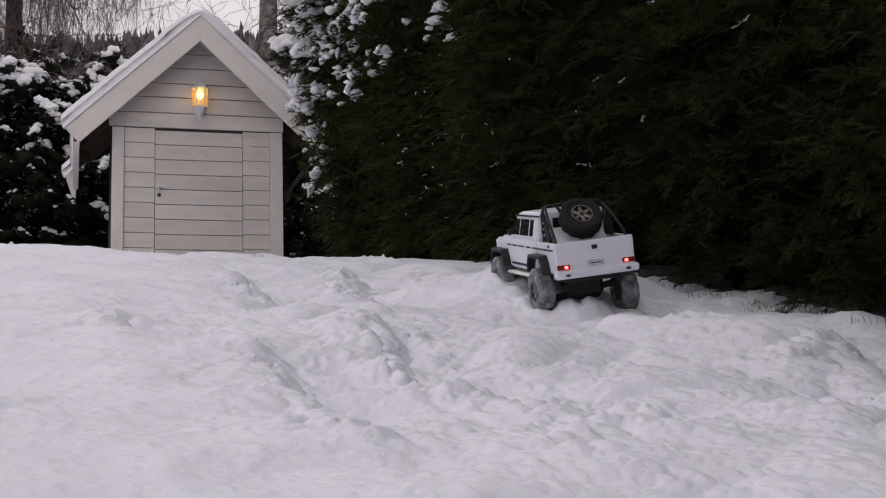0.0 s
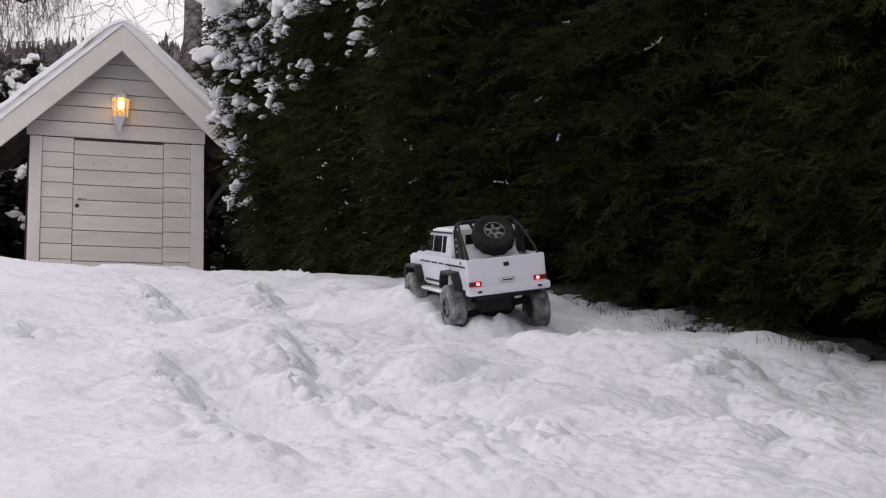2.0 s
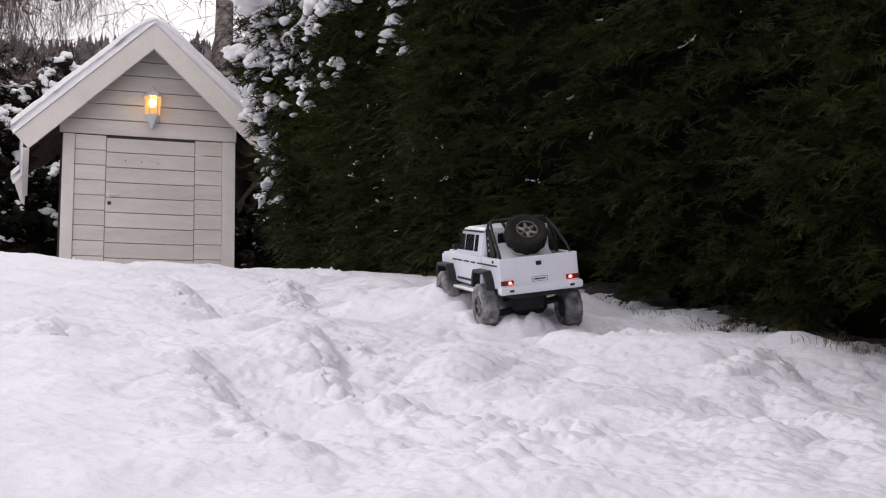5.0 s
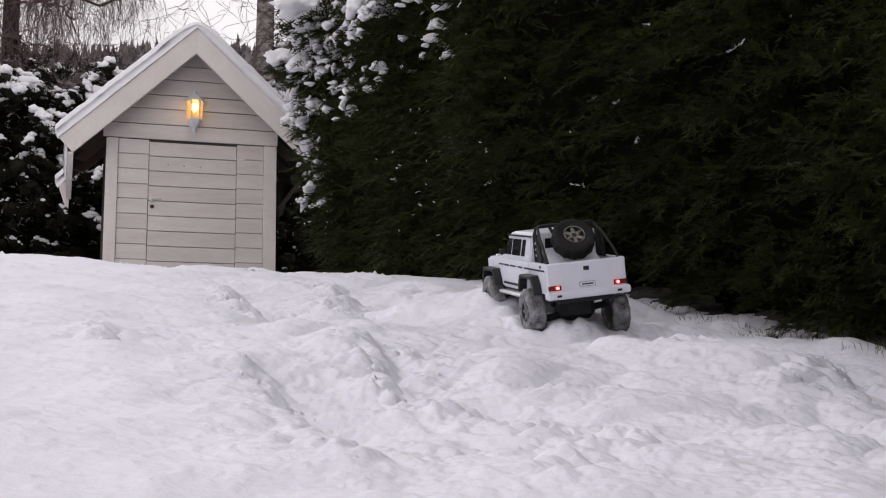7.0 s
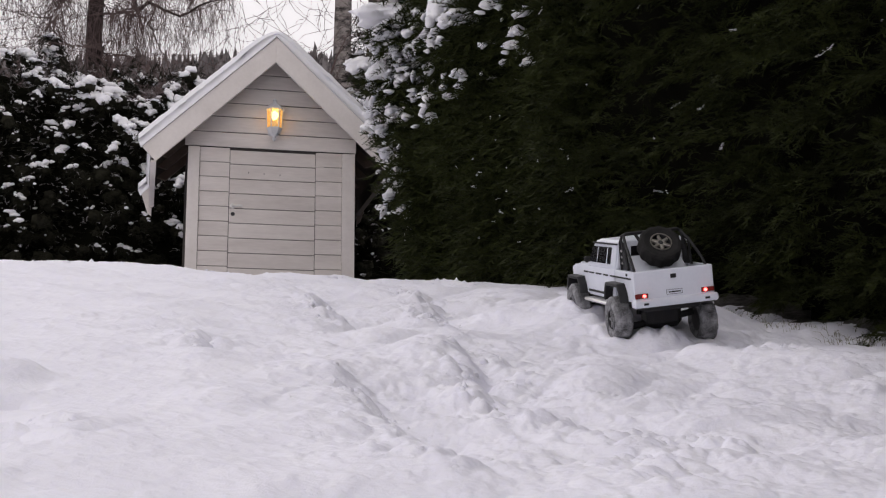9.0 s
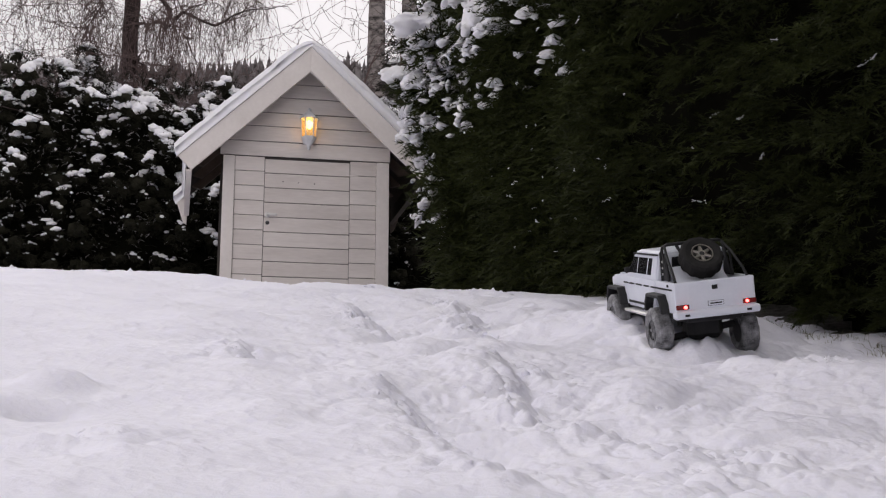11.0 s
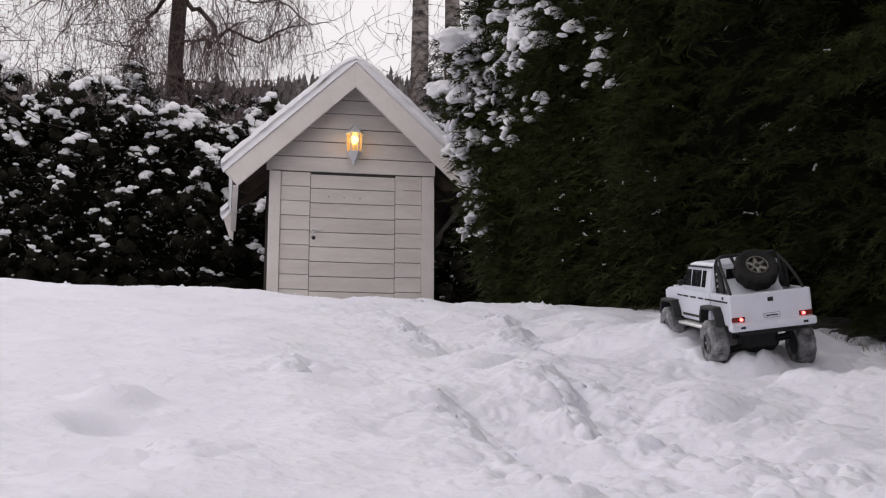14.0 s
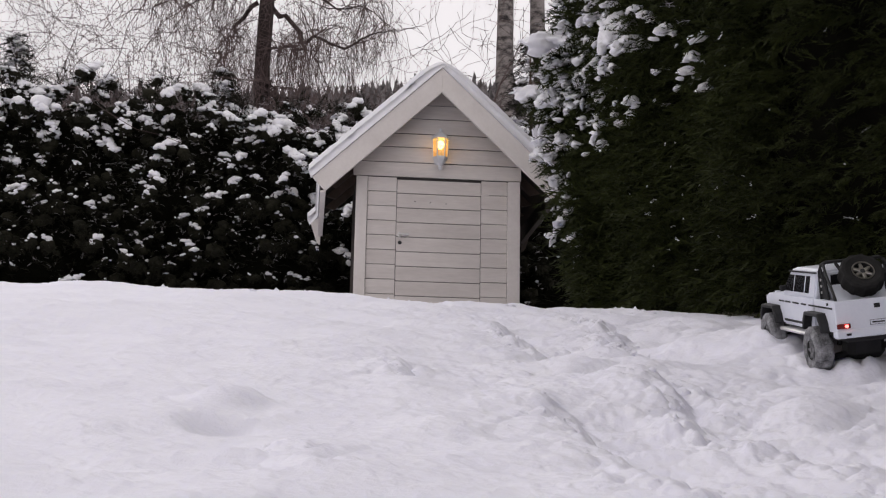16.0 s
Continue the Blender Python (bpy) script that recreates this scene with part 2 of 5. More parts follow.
# ---- where the toy truck stands: rear axle on the slope, heading up it ----
TRUCK_YAW, TRUCK_PITCH, TRUCK_ROLL = 87.0, -12.5, -7.5
TRUCK_AT = (0.705, 1.530, 0.3265)
TRUCK_SIZE = 1.04
TRUCK_POSE = Matrix.Translation(TRUCK_AT) @ pose(0, 0, 0, 0, 0, TRUCK_YAW) @ pose(0, 0, 0, TRUCK_ROLL, TRUCK_PITCH, 0) @ Matrix.Scale(TRUCK_SIZE, 4) @ Matrix.Translation((0.108, 0, 0))
# axle heights by (front, left) under the sprung body
WHEEL_Z = {(False, True): 0.022, (False, False): 0.004, (True, True): 0.030, (True, False): 0.022}
WHEEL_SPOTS = [(TRUCK_POSE @ Vector((0.142 if front else -0.108, 0.074 if left else -0.074, z - 0.041)), 0.036 if front else 0.012) for (front, left), z in WHEEL_Z.items()]

# ---- the snowy ground ----
# broken edges of the snow crust: line in the plan, drop beyond its right-hand or far side
RUTS = (
    (((0.03, 1.14), (0.02, 0.87), (0.02, 0.56), (0.02, 0.37), (0.02, 0.12)), 0.044),
    (((0.17, 2.68), (0.18, 2.37), (0.15, 1.99), (0.11, 1.49)), 0.040),
    (((0.47, 3.15), (0.49, 2.78), (0.45, 2.38), (0.37, 1.89), (0.33, 1.55)), 0.042),
    (((0.21, 1.41), (0.23, 1.24), (0.21, 1.00), (0.17, 0.73), (0.17, 0.55)), 0.034),
    (((0.31, 1.35), (0.29, 1.14), (0.28, 0.99), (0.26, 0.78)), 0.024),
)
LUMPY_EDGES = (
    (((0.14, 0.60), (0.20, 0.66), (0.27, 0.64)), 0.026),
    (((0.10, 0.35), (0.17, 0.38), (0.23, 0.44)), 0.020),
    (((0.19, 0.52), (0.28, 0.50), (0.40, 0.41)), 0.024),
    (((0.31, 0.82), (0.42, 0.87), (0.54, 0.84)), 0.018),
    (((0.64, 1.15), (0.78, 1.16), (0.90, 1.10)), 0.024),
    (((0.92, 1.06), (0.89, 0.95), (0.77, 0.83), (0.62, 0.66)), 0.036),
    (((0.78, 0.92), (0.82, 0.84), (0.79, 0.74), (0.70, 0.62)), 0.028),
    (((0.53, 0.50), (0.62, 0.53), (0.70, 0.44)), 0.020),
    (((0.27, 0.38), (0.22, 0.30), (0.15, 0.18)), 0.018),
    (((-0.33, 0.36), (-0.31, 0.48), (-0.27, 0.55)), 0.016),
    (((-0.09, 1.15), (-0.03, 1.19), (0.02, 1.18)), 0.018),
    (((-0.15, 1.42), (-0.13, 1.26), (-0.15, 1.10)), 0.016),
)


def rounded(line, times=2):
    """The line with its corners cut twice."""
    for _ in range(times):
        mid = [((1 - k) * a[0] + k * b[0], (1 - k) * a[1] + k * b[1]) for a, b in zip(line, line[1:]) for k in (0.25, 0.75)]
        line = (line[0], *mid[1:-1], line[-1])
    return line


EDGES = [(rounded(line), deep) for line, deep in RUTS + LUMPY_EDGES]
# hollows (below nought: humps): place, radius, depth
HOLLOWS = ((-0.375, 0.72, 0.040, 0.018), (-0.375, 0.90, 0.044, -0.022), (-0.45, 0.66, 0.045, 0.012), (-0.49, 0.72, 0.12, -0.006), (-0.06, 0.62, 0.13, -0.014), (0.42, 0.66, 0.13, -0.016), (0.72, 0.98, 0.14, -0.014))


def ground_base(y):
    y = np.asarray(y, float)
    z = -0.03 + 0.22 * y
    z = z - 0.07 * np.maximum(y - 3.5, 0) + 0.012 * np.exp(-((y - 3.4) / 0.7) ** 2)
    z = z - 0.06 * np.maximum(y - 14, 0)
    z = z + 0.27 * np.maximum(y - 60, 0) * step(60, 110, y)
    z = z - 0.36 * np.maximum(y - 500, 0)
    return np.where(y < -5, -1.13 + (y + 5) * 0.03, z)


def ground(x, y, crust=False):
    x, y = np.broadcast_arrays(np.asarray(x, float), np.asarray(y, float))
    d = np.hypot(x + 0.2, y + 0.7)
    z = ground_base(y).copy()
    z += step(120, 420, y) * (4 * perlin(x / 70, y / 300, 14) + 2.5 * perlin(x / 25, y / 200, 15) + np.clip(0.10 * x, -14, 6) - 1)
    z += 0.030 * perlin(x * 1.3, y * 1.3, 1) + 0.018 * perlin(x * 3.1, y * 3.1, 2)
    near = step(30, 8, d)
    wx = x + 0.05 * perlin(x * 5, y * 5, 8)
    wy = y + 0.05 * perlin(x * 5, y * 5, 9)
    high = near * (0.75 + 0.25 * step(4.5, 2.4, d)) * (0.65 + 0.35 * step(-0.25, 0.2, x))
    calm = step(0.15, -0.2, x)
    broken = np.zeros(x.shape)
    for line, deep in EDGES:
        best, along, side = np.full(x.shape, 9.0), np.zeros(x.shape), np.zeros(x.shape)
        for i, ((ax, ay), (bx, by)) in enumerate(zip(line, line[1:])):
            dx, dy = bx - ax, by - ay
            k = np.clip(((x - ax) * dx + (y - ay) * dy) / (dx * dx + dy * dy), 0, 1)
            far = np.hypot(x - ax - k * dx, y - ay - k * dy)
            won = far < best
            side = np.where(won, np.sign(dx * (y - ay) - dy * (x - ax)), side)
            along = np.where(won, (i + k) / (len(line) - 1), along)
            best = np.minimum(best, far)
        fade = step(0, 0.18, along) * step(1, 0.82, along)
        sd = best * side + 0.035 * perlin(x * 3.3, y * 3.3, 12) + 0.032 * perlin(x * 8, y * 8, 7) + 0.016 * perlin(x * 21, y * 21, 17) + 0.010 * perlin(x * 47, y * 47, 20)
        drop = step(-0.022, 0.030, sd) * np.exp(-np.maximum(sd, 0) / (0.22 if deep > 0.038 else 0.14)) - 0.16 * np.exp(-((sd + 0.05) / 0.06) ** 2)
        z -= 0.88 * deep * fade * drop * (0.75 + 0.8 * perlin(x * 6, y * 6, 22))
        broken = np.maximum(broken, fade * np.exp(-((sd + 0.01) / 0.07) ** 2))
    rough = 0.22 + 0.55 * step(-0.05, 0.35, perlin(x * 2.6, y * 2.6, 18)) + 0.75 * broken
    ux, uy = x + 0.014 * perlin(x * 9, y * 9, 19), y + 0.014 * perlin(x * 9, y * 9, 21)
    def swell(px, py, seed):
        """Rounded waves where the snow lies calm, billows with creases where it is trampled."""
        p = perlin(px, py, seed)
        return calm * (0.45 * p + 0.5 * (np.abs(p) - 0.2)) + (1 - calm) * (np.abs(p) - 0.2)

    z += high * (0.034 * swell(wx * 3.0, wy * 3.0, 3) + 0.024 * swell(wx * 6.6, wy * 6.6, 4))
    z += high * rough * 0.004 * (cells(ux, uy, 0.125, 1) - 0.5)
    fine = near * step(9, 4.5, d) * (0.72 + 0.28 * step(-0.3, 0.15, x))
    vx, vy = x + 0.006 * perlin(x * 24, y * 24, 11), y + 0.006 * perlin(x * 24, y * 24, 28)
    z += fine * (0.45 + 0.7 * rough) * (0.0125 * swell(ux * 13, uy * 13, 5) + 0.0095 * swell(vx * 29, vy * 29, 6))
    z += fine * (0.45 + 0.6 * rough) * (0.0062 * swell(vx * 62, vy * 62, 10) + 0.006 * broken * (cells(vx, vy, 0.024, 3) - 0.5))
    z += 0.014 * np.exp(-((x - 1.10) / 0.13) ** 2) * step(0.5, 0.85, y) * step(1.7, 1.2, y)
    z -= 0.016 * np.exp(-((x - 1.05) / 0.22) ** 2) * step(1.4, 1.9, y) * step(3.3, 2.7, y)
    z -= 0.03 * step(-0.35, 0.15, x) * step(2.4, 3.6, y) * step(12, 9, y)
    for hx, hy, r, deep in HOLLOWS:
        z -= deep * np.exp(-(((x - hx) ** 2 + (y - hy) ** 2) / r ** 2) ** 1.5)
    # trodden snow that carries the truck, heaped against its wheels
    ex, ey, at = TRUCK_POSE.col[0], TRUCK_POSE.col[1], TRUCK_POSE.col[3]
    det = ex[0] * ey[1] - ex[1] * ey[0]
    lx = ((x - at[0]) * ey[1] - (y - at[1]) * ey[0]) / det
    ly = ((y - at[1]) * ex[0] - (x - at[0]) * ex[1]) / det
    out = np.hypot(np.maximum(np.abs(lx) - 0.17, 0), np.maximum(np.abs(ly) - 0.085, 0))
    k = step(0.30, 0.0, out + 0.10 * perlin(x * 6, y * 6, 25) * step(0.0, 0.1, out))
    lz = -0.024 + 0.12 * ly + 0.17 * (lx + 0.108)
    flat = at[2] + ex[2] * lx + ey[2] * ly + lz + 0.020 * (np.abs(perlin(x * 14, y * 14, 13)) - 0.2) + 0.010 * np.abs(perlin(x * 33, y * 33, 16))
    z = z * (1 - k) + flat * k
    z = z + 0.030 * np.exp(-(((lx + 0.165) / 0.045) ** 2 + ((ly - 0.016) / 0.050) ** 2) ** 1.6) * (1 + 0.5 * perlin(x * 55, y * 55, 34))
    for spot, _ in WHEEL_SPOTS:
        z = z + (0.007 + 0.012 * perlin(x * 30, y * 30, 24)) * np.exp(-((np.hypot(x - spot[0], y - spot[1]) - 0.035) / 0.03) ** 2)
    return (z, np.maximum(broken, 0.55 * np.exp(-((y - 3.45) / 0.25) ** 2))) if crust else z


def build_ground():
    fan = np.radians(np.concatenate([np.linspace(-180, -42, 30)[:-1], np.linspace(-42, 15, 600), np.linspace(15, 180, 34)[1:-1]]))
    rad = np.concatenate([[0.002, 0.2, 0.45, 0.64], 0.78 * 1.0036 ** np.arange(510), 0.78 * 1.0036 ** 509 * 1.02 ** np.arange(1, 56), 0.78 * 1.0036 ** 509 * 1.02 ** 55 * 1.07 ** np.arange(1, 70)])
    a, r = np.meshgrid(fan, rad)
    x, y = -0.2 - r * np.sin(a), -0.7 + r * np.cos(a)
    v = np.stack([x, y, ground(x, y)], -1)
    n, m = a.shape
    i = np.arange(n - 1)[:, None] * m
    j = np.arange(m)[None]
    k = (j + 1) % m
    f = np.stack([i + j, i + m + j, i + m + k, i + k], -1).reshape(-1, 4)
    v = v.reshape(-1, 3)
    ob = arrays("ground", v, f[:, ::-1], SNOW, smooth=True)
    tagged(ob, "trampled snow-covered lawn rising in soft lumps and wheel ruts", "snow", kind="structure")


build_ground()


def build_crumbs():
    """Crumbs and half-sunk lumps of snow, thickest along the broken edges of the crust."""
    rng = np.random.RandomState(61)
    x, y = rng.uniform(-0.75, 1.1, 90000), rng.uniform(0.0, 3.9, 90000)
    z, crust = ground(x, y, True)
    patch = step(-0.1, 0.35, perlin(x * 5, y * 5, 26)) * step(-0.2, 0.4, perlin(x * 14, y * 14, 27))
    keep = rng.uniform(0, 1, len(x)) < 0.6 * crust ** 1.8 * (0.15 + patch)
    x, y, z = x[keep], y[keep], z[keep]
    bm = bmesh.new()
    bmesh.ops.create_icosphere(bm, subdivisions=1, radius=1.0)
    ball = np.array([v.co[:] for v in bm.verts])
    tri = np.array([[v.index for v in f.verts] for f in bm.faces])
    bm.free()
    n = len(x)
    far = np.hypot(x + 0.2, y + 0.7)
    size = (0.0005 + 0.0012 * rng.uniform(0, 1, n) ** 2) * (0.5 + 0.22 * far)
    big = rng.uniform(0, 1, n) < 0.45
    size = np.where(big, (0.0025 + 0.0055 * rng.uniform(0, 1, n) ** 1.5) * (0.55 + 0.25 * far), size)
    v = ball[None] * rng.uniform(0.6, 1.35, (n, len(ball), 1)) * size[:, None, None] * rng.uniform(0.7, 1.4, (n, 1, 3))
    v = v + np.stack([x, y, z + np.where(big, -0.60, -0.1) * size], -1)[:, None]
    f = tri[None] + (np.arange(n) * len(ball))[:, None, None]
    ob = arrays("snow_crumbs", v.reshape(-1, 3), f.reshape(-1, 3), SNOW, smooth=True)
    tagged(ob, "loose white crumbs along the broken snow crust", "snow", kind="stuff")


build_crumbs()

# ---- the garden shed ----
SX, SY, APEX, SLOPE = 0.972, 12.1, 4.527, 0.9416
EAVE = 1.266
shed = tagged(new("garden_shed"), "small white weatherboard garden shed with a steep snowy roof", "shed")
shed.location = (SX, SY, 1.95)
SHIFT = Matrix.Translation((-SX, -SY, -1.95))


def shed_part(name, bm, material, parent=None, label=""):
    bmesh.ops.transform(bm, matrix=SHIFT, verts=bm.verts)
    return part(name, bm, material, parent or shed, label)


def build_shed():
    back = 13.75
    left, right = 0.148, 1.816
    # side and rear walls, with the dark core behind the boards
    shed_part("side_wall", box(left + 0.02, left + 0.09, SY + 0.03, back, 1.5, 3.62), BROWN, label="dark brown stained side wall")
    shed_part("side_wall", box(right - 0.09, right - 0.02, SY + 0.03, back, 1.5, 3.62), BROWN, label="dark brown stained side wall")
    core = [(left + 0.09, 1.5), (right - 0.09, 1.5), (right - 0.09, 3.62), (SX, 4.40), (left + 0.09, 3.62)]
    shed_part("front_backing", prism(core, "y", SY + 0.012, SY + 0.05), GAP)
    shed_part("rear_wall", prism(core, "y", back - 0.05, back), BROWN)
    # corner boards
    for x0, x1 in ((left, 0.262), (1.688, right)):
        shed_part("corner_board", box(x0, x1, SY - 0.025, SY + 0.03, 1.5, 3.443, 0.004), TRIM)
    # gable boards and the wide board over the door
    heads = [3.450, 3.605, 3.766, 3.910, 4.073, 4.22, 4.36]
    for z0, z1 in zip(heads, heads[1:]):
        a = z0 + 0.006
        b = min(z1 - 0.003, 4.40)
        h0, h1 = (4.43 - a) / SLOPE, max((4.43 - b) / SLOPE, 0.02)
        if z0 == heads[0]:
            h0 = h1 = right - SX + 0.012
        shed_part("board", prism([(SX - h0, a), (SX + h0, a), (SX + h1, b), (SX - h1, b)], "y", SY - 0.006, SY + 0.014, 0.003), PAINT)
    # boards beside the door
    for i in range(13):
        z1 = 3.443 - 0.15 * i
        for x0, x1 in ((0.265, 0.557), (1.419, 1.685)):
            shed_part("board", box(x0, x1, SY - 0.004, SY + 0.016, z1 - 0.144, z1, 0.003), PAINT)
    # the door: its own boards, a touch lower than those beside it
    door = new("door")
    door.parent = shed
    tagged(door, "closed boarded door painted white")
    for i in range(11):
        z1 = 3.428 - 0.15 * i if i else 3.424
        z0 = 3.428 - 0.15 * (i + 1) + 0.007
        shed_part("board", box(0.562, 1.414, SY - 0.002, SY + 0.018, z0, z1, 0.003), PAINT, door)
    plate = lathe([(0.027, 0), (0.028, 0.005), (0.025, 0.012), (0.015, 0.015), (0.014, 0.040)], Matrix.Translation((0.598, SY - 0.002, 2.852)) @ pose(0, 0, 0, 90))
    box(0.582, 0.690, SY - 0.056, SY - 0.034, 2.838, 2.864, 0.007, plate)
    shed_part("handle", plate, CHROME, door, "worn chrome lever handle")
    shed_part("lock", lathe([(0.019, 0), (0.020, 0.004), (0.016, 0.009), (0.010, 0.012)], Matrix.Translation((0.600, SY - 0.002, 2.772)) @ pose(0, 0, 0, 90)), DARK_METAL, door, "dark round lock cylinder")
    for x, z in ((0.745, 3.200), (0.90, 3.195), (1.06, 3.190)):
        shed_part("screw", lathe([(0.006, 0), (0.006, 0.003), (0.003, 0.005)], Matrix.Translation((x, SY - 0.002, z)) @ pose(0, 0, 0, 90), 8), DARK_METAL, door)
    shed_part("hinge", box(1.385, 1.50, SY - 0.009, SY - 0.0045, 3.288, 3.300, 0.002), TRIM, door, "painted strap hinge")
    # roof: deck, rafters, bargeboards front and rear, eave boards
    wide = 0.188 / math.cos(math.atan(SLOPE))
    nx, nz = math.sin(math.atan(SLOPE)), math.cos(math.atan(SLOPE))
    for s in (-1, 1):
        def p(d, up):
            """Along the slope from the ridge by d across, up from the deck's top face."""
            return (SX + s * (d + up * nx), APEX - SLOPE * d + up * nz)
        deck = [p(0.012, -0.03), p(EAVE - 0.085, -0.03), p(EAVE - 0.085, -0.002), p(0.012, -0.002)]
        shed_part("roof", prism(deck, "y", 11.83, 13.86), BROWN, label="roof deck, brown boards underneath")
        for y0, y1 in ((11.79, 11.825), (13.865, 13.90)):
            end = p(EAVE, 0)
            low = p(EAVE, -0.188)
            barge = [(SX, APEX), end, low, (SX, APEX - wide)]
            if y0 > 13:
                barge = [p(1.14, 0), end, (SX + s * 1.195, 3.125), (SX + s * 1.155, 3.09)]
            shed_part("bargeboard", prism(barge, "y", y0, y1, 0.003), TRIM if y0 < 13 or s < 0 else BROWN)
        e0, e1 = sorted((SX + s * 1.185, SX + s * 1.130))
        shed_part("eave_board", box(e0, e1, 11.828, 13.862, 3.19, 3.212, 0.003), TRIM if s < 0 else BROWN)
        v0, v1 = sorted((SX + s * 1.178, SX + s * 1.155))
        shed_part("fascia", box(v0, v1, 11.83, 13.86, 3.215, 3.385), BROWN)
        for y in (11.95, 12.45, 12.95, 13.45):
            raft = [p(0.05, -0.12), p(EAVE - 0.17, -0.12), p(EAVE - 0.13, -0.032), p(0.05, -0.032)]
            shed_part("rafter", prism(raft, "y", y, y + 0.05), RAFTER)


build_shed()


def build_roof_snow():
    """One saddle of snow over both slopes, rounded at the ridge and crumbling at its rim."""
    nu, nv = 161, 96
    reach = EAVE + 0.014
    u = reach * np.linspace(-1, 1, nu)
    v = np.concatenate([np.linspace(11.774, 11.80, 9), np.linspace(11.81, 13.89, nv - 18), np.linspace(13.90, 13.922, 9)])
    U, V = np.meshgrid(u, v, indexing="ij")
    inner = step(11.83, 11.86, V) * step(13.88, 13.85, V)
    U = U * (1 - 0.07 * inner * np.abs(U) / reach)
    edge = np.minimum.reduce([reach * (1 - 0.07 * inner) - np.abs(U), V - 11.772 + 0.010 * perlin(U * 9, V * 0 + 3.5, 20), 13.924 - V])
    thick = 0.092 * np.clip(edge / 0.035, 0.22, 1) ** 0.5 + 0.010 * perlin(U * 4, V * 4, 21) + 0.007 * perlin(U * 15, V * 15, 22) + 0.004 * perlin(U * 41, V * 41, 23)
    thick = np.maximum(thick, 0.010)
    a = math.atan(SLOPE)
    far = np.sqrt(U ** 2 + 0.045 ** 2) - 0.045
    side = np.clip(U / 0.12, -1, 1)
    top = np.stack([SX + U + side * thick * math.sin(a), V, APEX - SLOPE * far + thick * (math.cos(a) * np.abs(side) + 0.85 * (1 - np.abs(side)))], -1).reshape(-1, 3)
    low = np.stack([SX + U, V, APEX - SLOPE * np.abs(U) + 0.003], -1).reshape(-1, 3)
    i = np.arange(nu - 1)[:, None] * nv
    j = np.arange(nv - 1)[None]
    f = np.stack([i + j, i + j + 1, i + nv + j + 1, i + nv + j], -1).reshape(-1, 4)
    n = nu * nv
    rim = [j0 for j0 in range(nv)] + [k * nv + nv - 1 for k in range(1, nu)] + [(nu - 1) * nv + j0 for j0 in range(nv - 2, -1, -1)] + [k * nv for k in range(nu - 2, 0, -1)]
    border = np.array([(p, p + n, q + n, q) for p, q in zip(rim, rim[1:] + rim[:1])])
    ob = arrays("roof_snow", np.concatenate([top, low]), np.concatenate([f[:, ::-1], f + n, border]), SNOW_CLUMP, smooth=True)
    tagged(ob, "even layer of snow lying over the shed roof", "snow")


build_roof_snow()


def build_lamp():
    lamp = tagged(new("wall_lantern"), "lit white wall lantern with amber glass above the door", "lamp")
    lamp.location = (0.982, SY - 0.006, 3.75)
    L = Matrix.Translation((0, -0.115, 0))
    part("back_plate", prism([(-0.045, -0.16), (0.045, -0.16), (0.055, -0.10), (0.04, 0.02), (-0.04, 0.02), (-0.055, -0.10)], "y", -0.018, 0.0, 0.005), LAMP_WHITE, lamp)
    v, f = tube_arrays([([(0, -0.01, -0.12), (0, -0.07, -0.165), (0, -0.115, -0.15), (0, -0.115, -0.11)], [0.012, 0.013, 0.014, 0.018])], 8)
    arrays("arm", v, f, LAMP_WHITE, lamp, smooth=True)
    part("base", lathe([(0.010, -0.240), (0.021, -0.218), (0.016, -0.198), (0.046, -0.165), (0.070, -0.128), (0.078, -0.108)], L, 6), LAMP_WHITE, lamp)
    part("cap", lathe([(0.100, 0.080), (0.097, 0.090), (0.076, 0.114), (0.042, 0.140), (0.022, 0.155), (0.017, 0.170), (0.020, 0.182), (0.006, 0.198)], L, 6), LAMP_WHITE, lamp)
    for i in range(6):
        a0, a1 = math.radians(60 * i), math.radians(60 * i + 60)
        lo0, lo1 = Vector((0.074 * math.cos(a0), 0.074 * math.sin(a0), -0.106)), Vector((0.074 * math.cos(a1), 0.074 * math.sin(a1), -0.106))
        hi0, hi1 = Vector((0.082 * math.cos(a0), 0.082 * math.sin(a0), 0.080)), Vector((0.082 * math.cos(a1), 0.082 * math.sin(a1), 0.080))
        bm = bmesh.new()
        q = [L @ v for v in (lo0.lerp(lo1, 0.06), lo0.lerp(lo1, 0.94), hi0.lerp(hi1, 0.94), hi0.lerp(hi1, 0.06))]
        out = [bm.verts.new(v) for v in q]
        inn = [bm.verts.new(Vector((v.x * 0.97, -0.115 + (v.y + 0.115) * 0.97, v.z))) for v in q]
        bm.faces.new(out)
        bm.faces.new(inn[::-1])
        for k in range(4):
            bm.faces.new((out[k], inn[k], inn[(k + 1) % 4], out[(k + 1) % 4]))
        part("pane", bm, LAMP_GLASS, lamp, "glowing amber glass pane")
        v, f = tube_arrays([([L @ lo0, L @ hi0], [0.006, 0.006])], 5)
        arrays("bar", v, f, LAMP_WHITE, lamp)
    part("socket", lathe([(0.030, -0.106), (0.030, -0.060), (0.018, -0.052), (0.018, -0.030)], L, 14), LAMP_WHITE, lamp, "white bulb holder")
    part("bulb", lathe([(0.012, -0.030), (0.016, -0.018), (0.034, 0.005), (0.040, 0.030), (0.032, 0.054), (0.010, 0.066)], L, 14), BULB, lamp, smooth=True)


build_lamp()


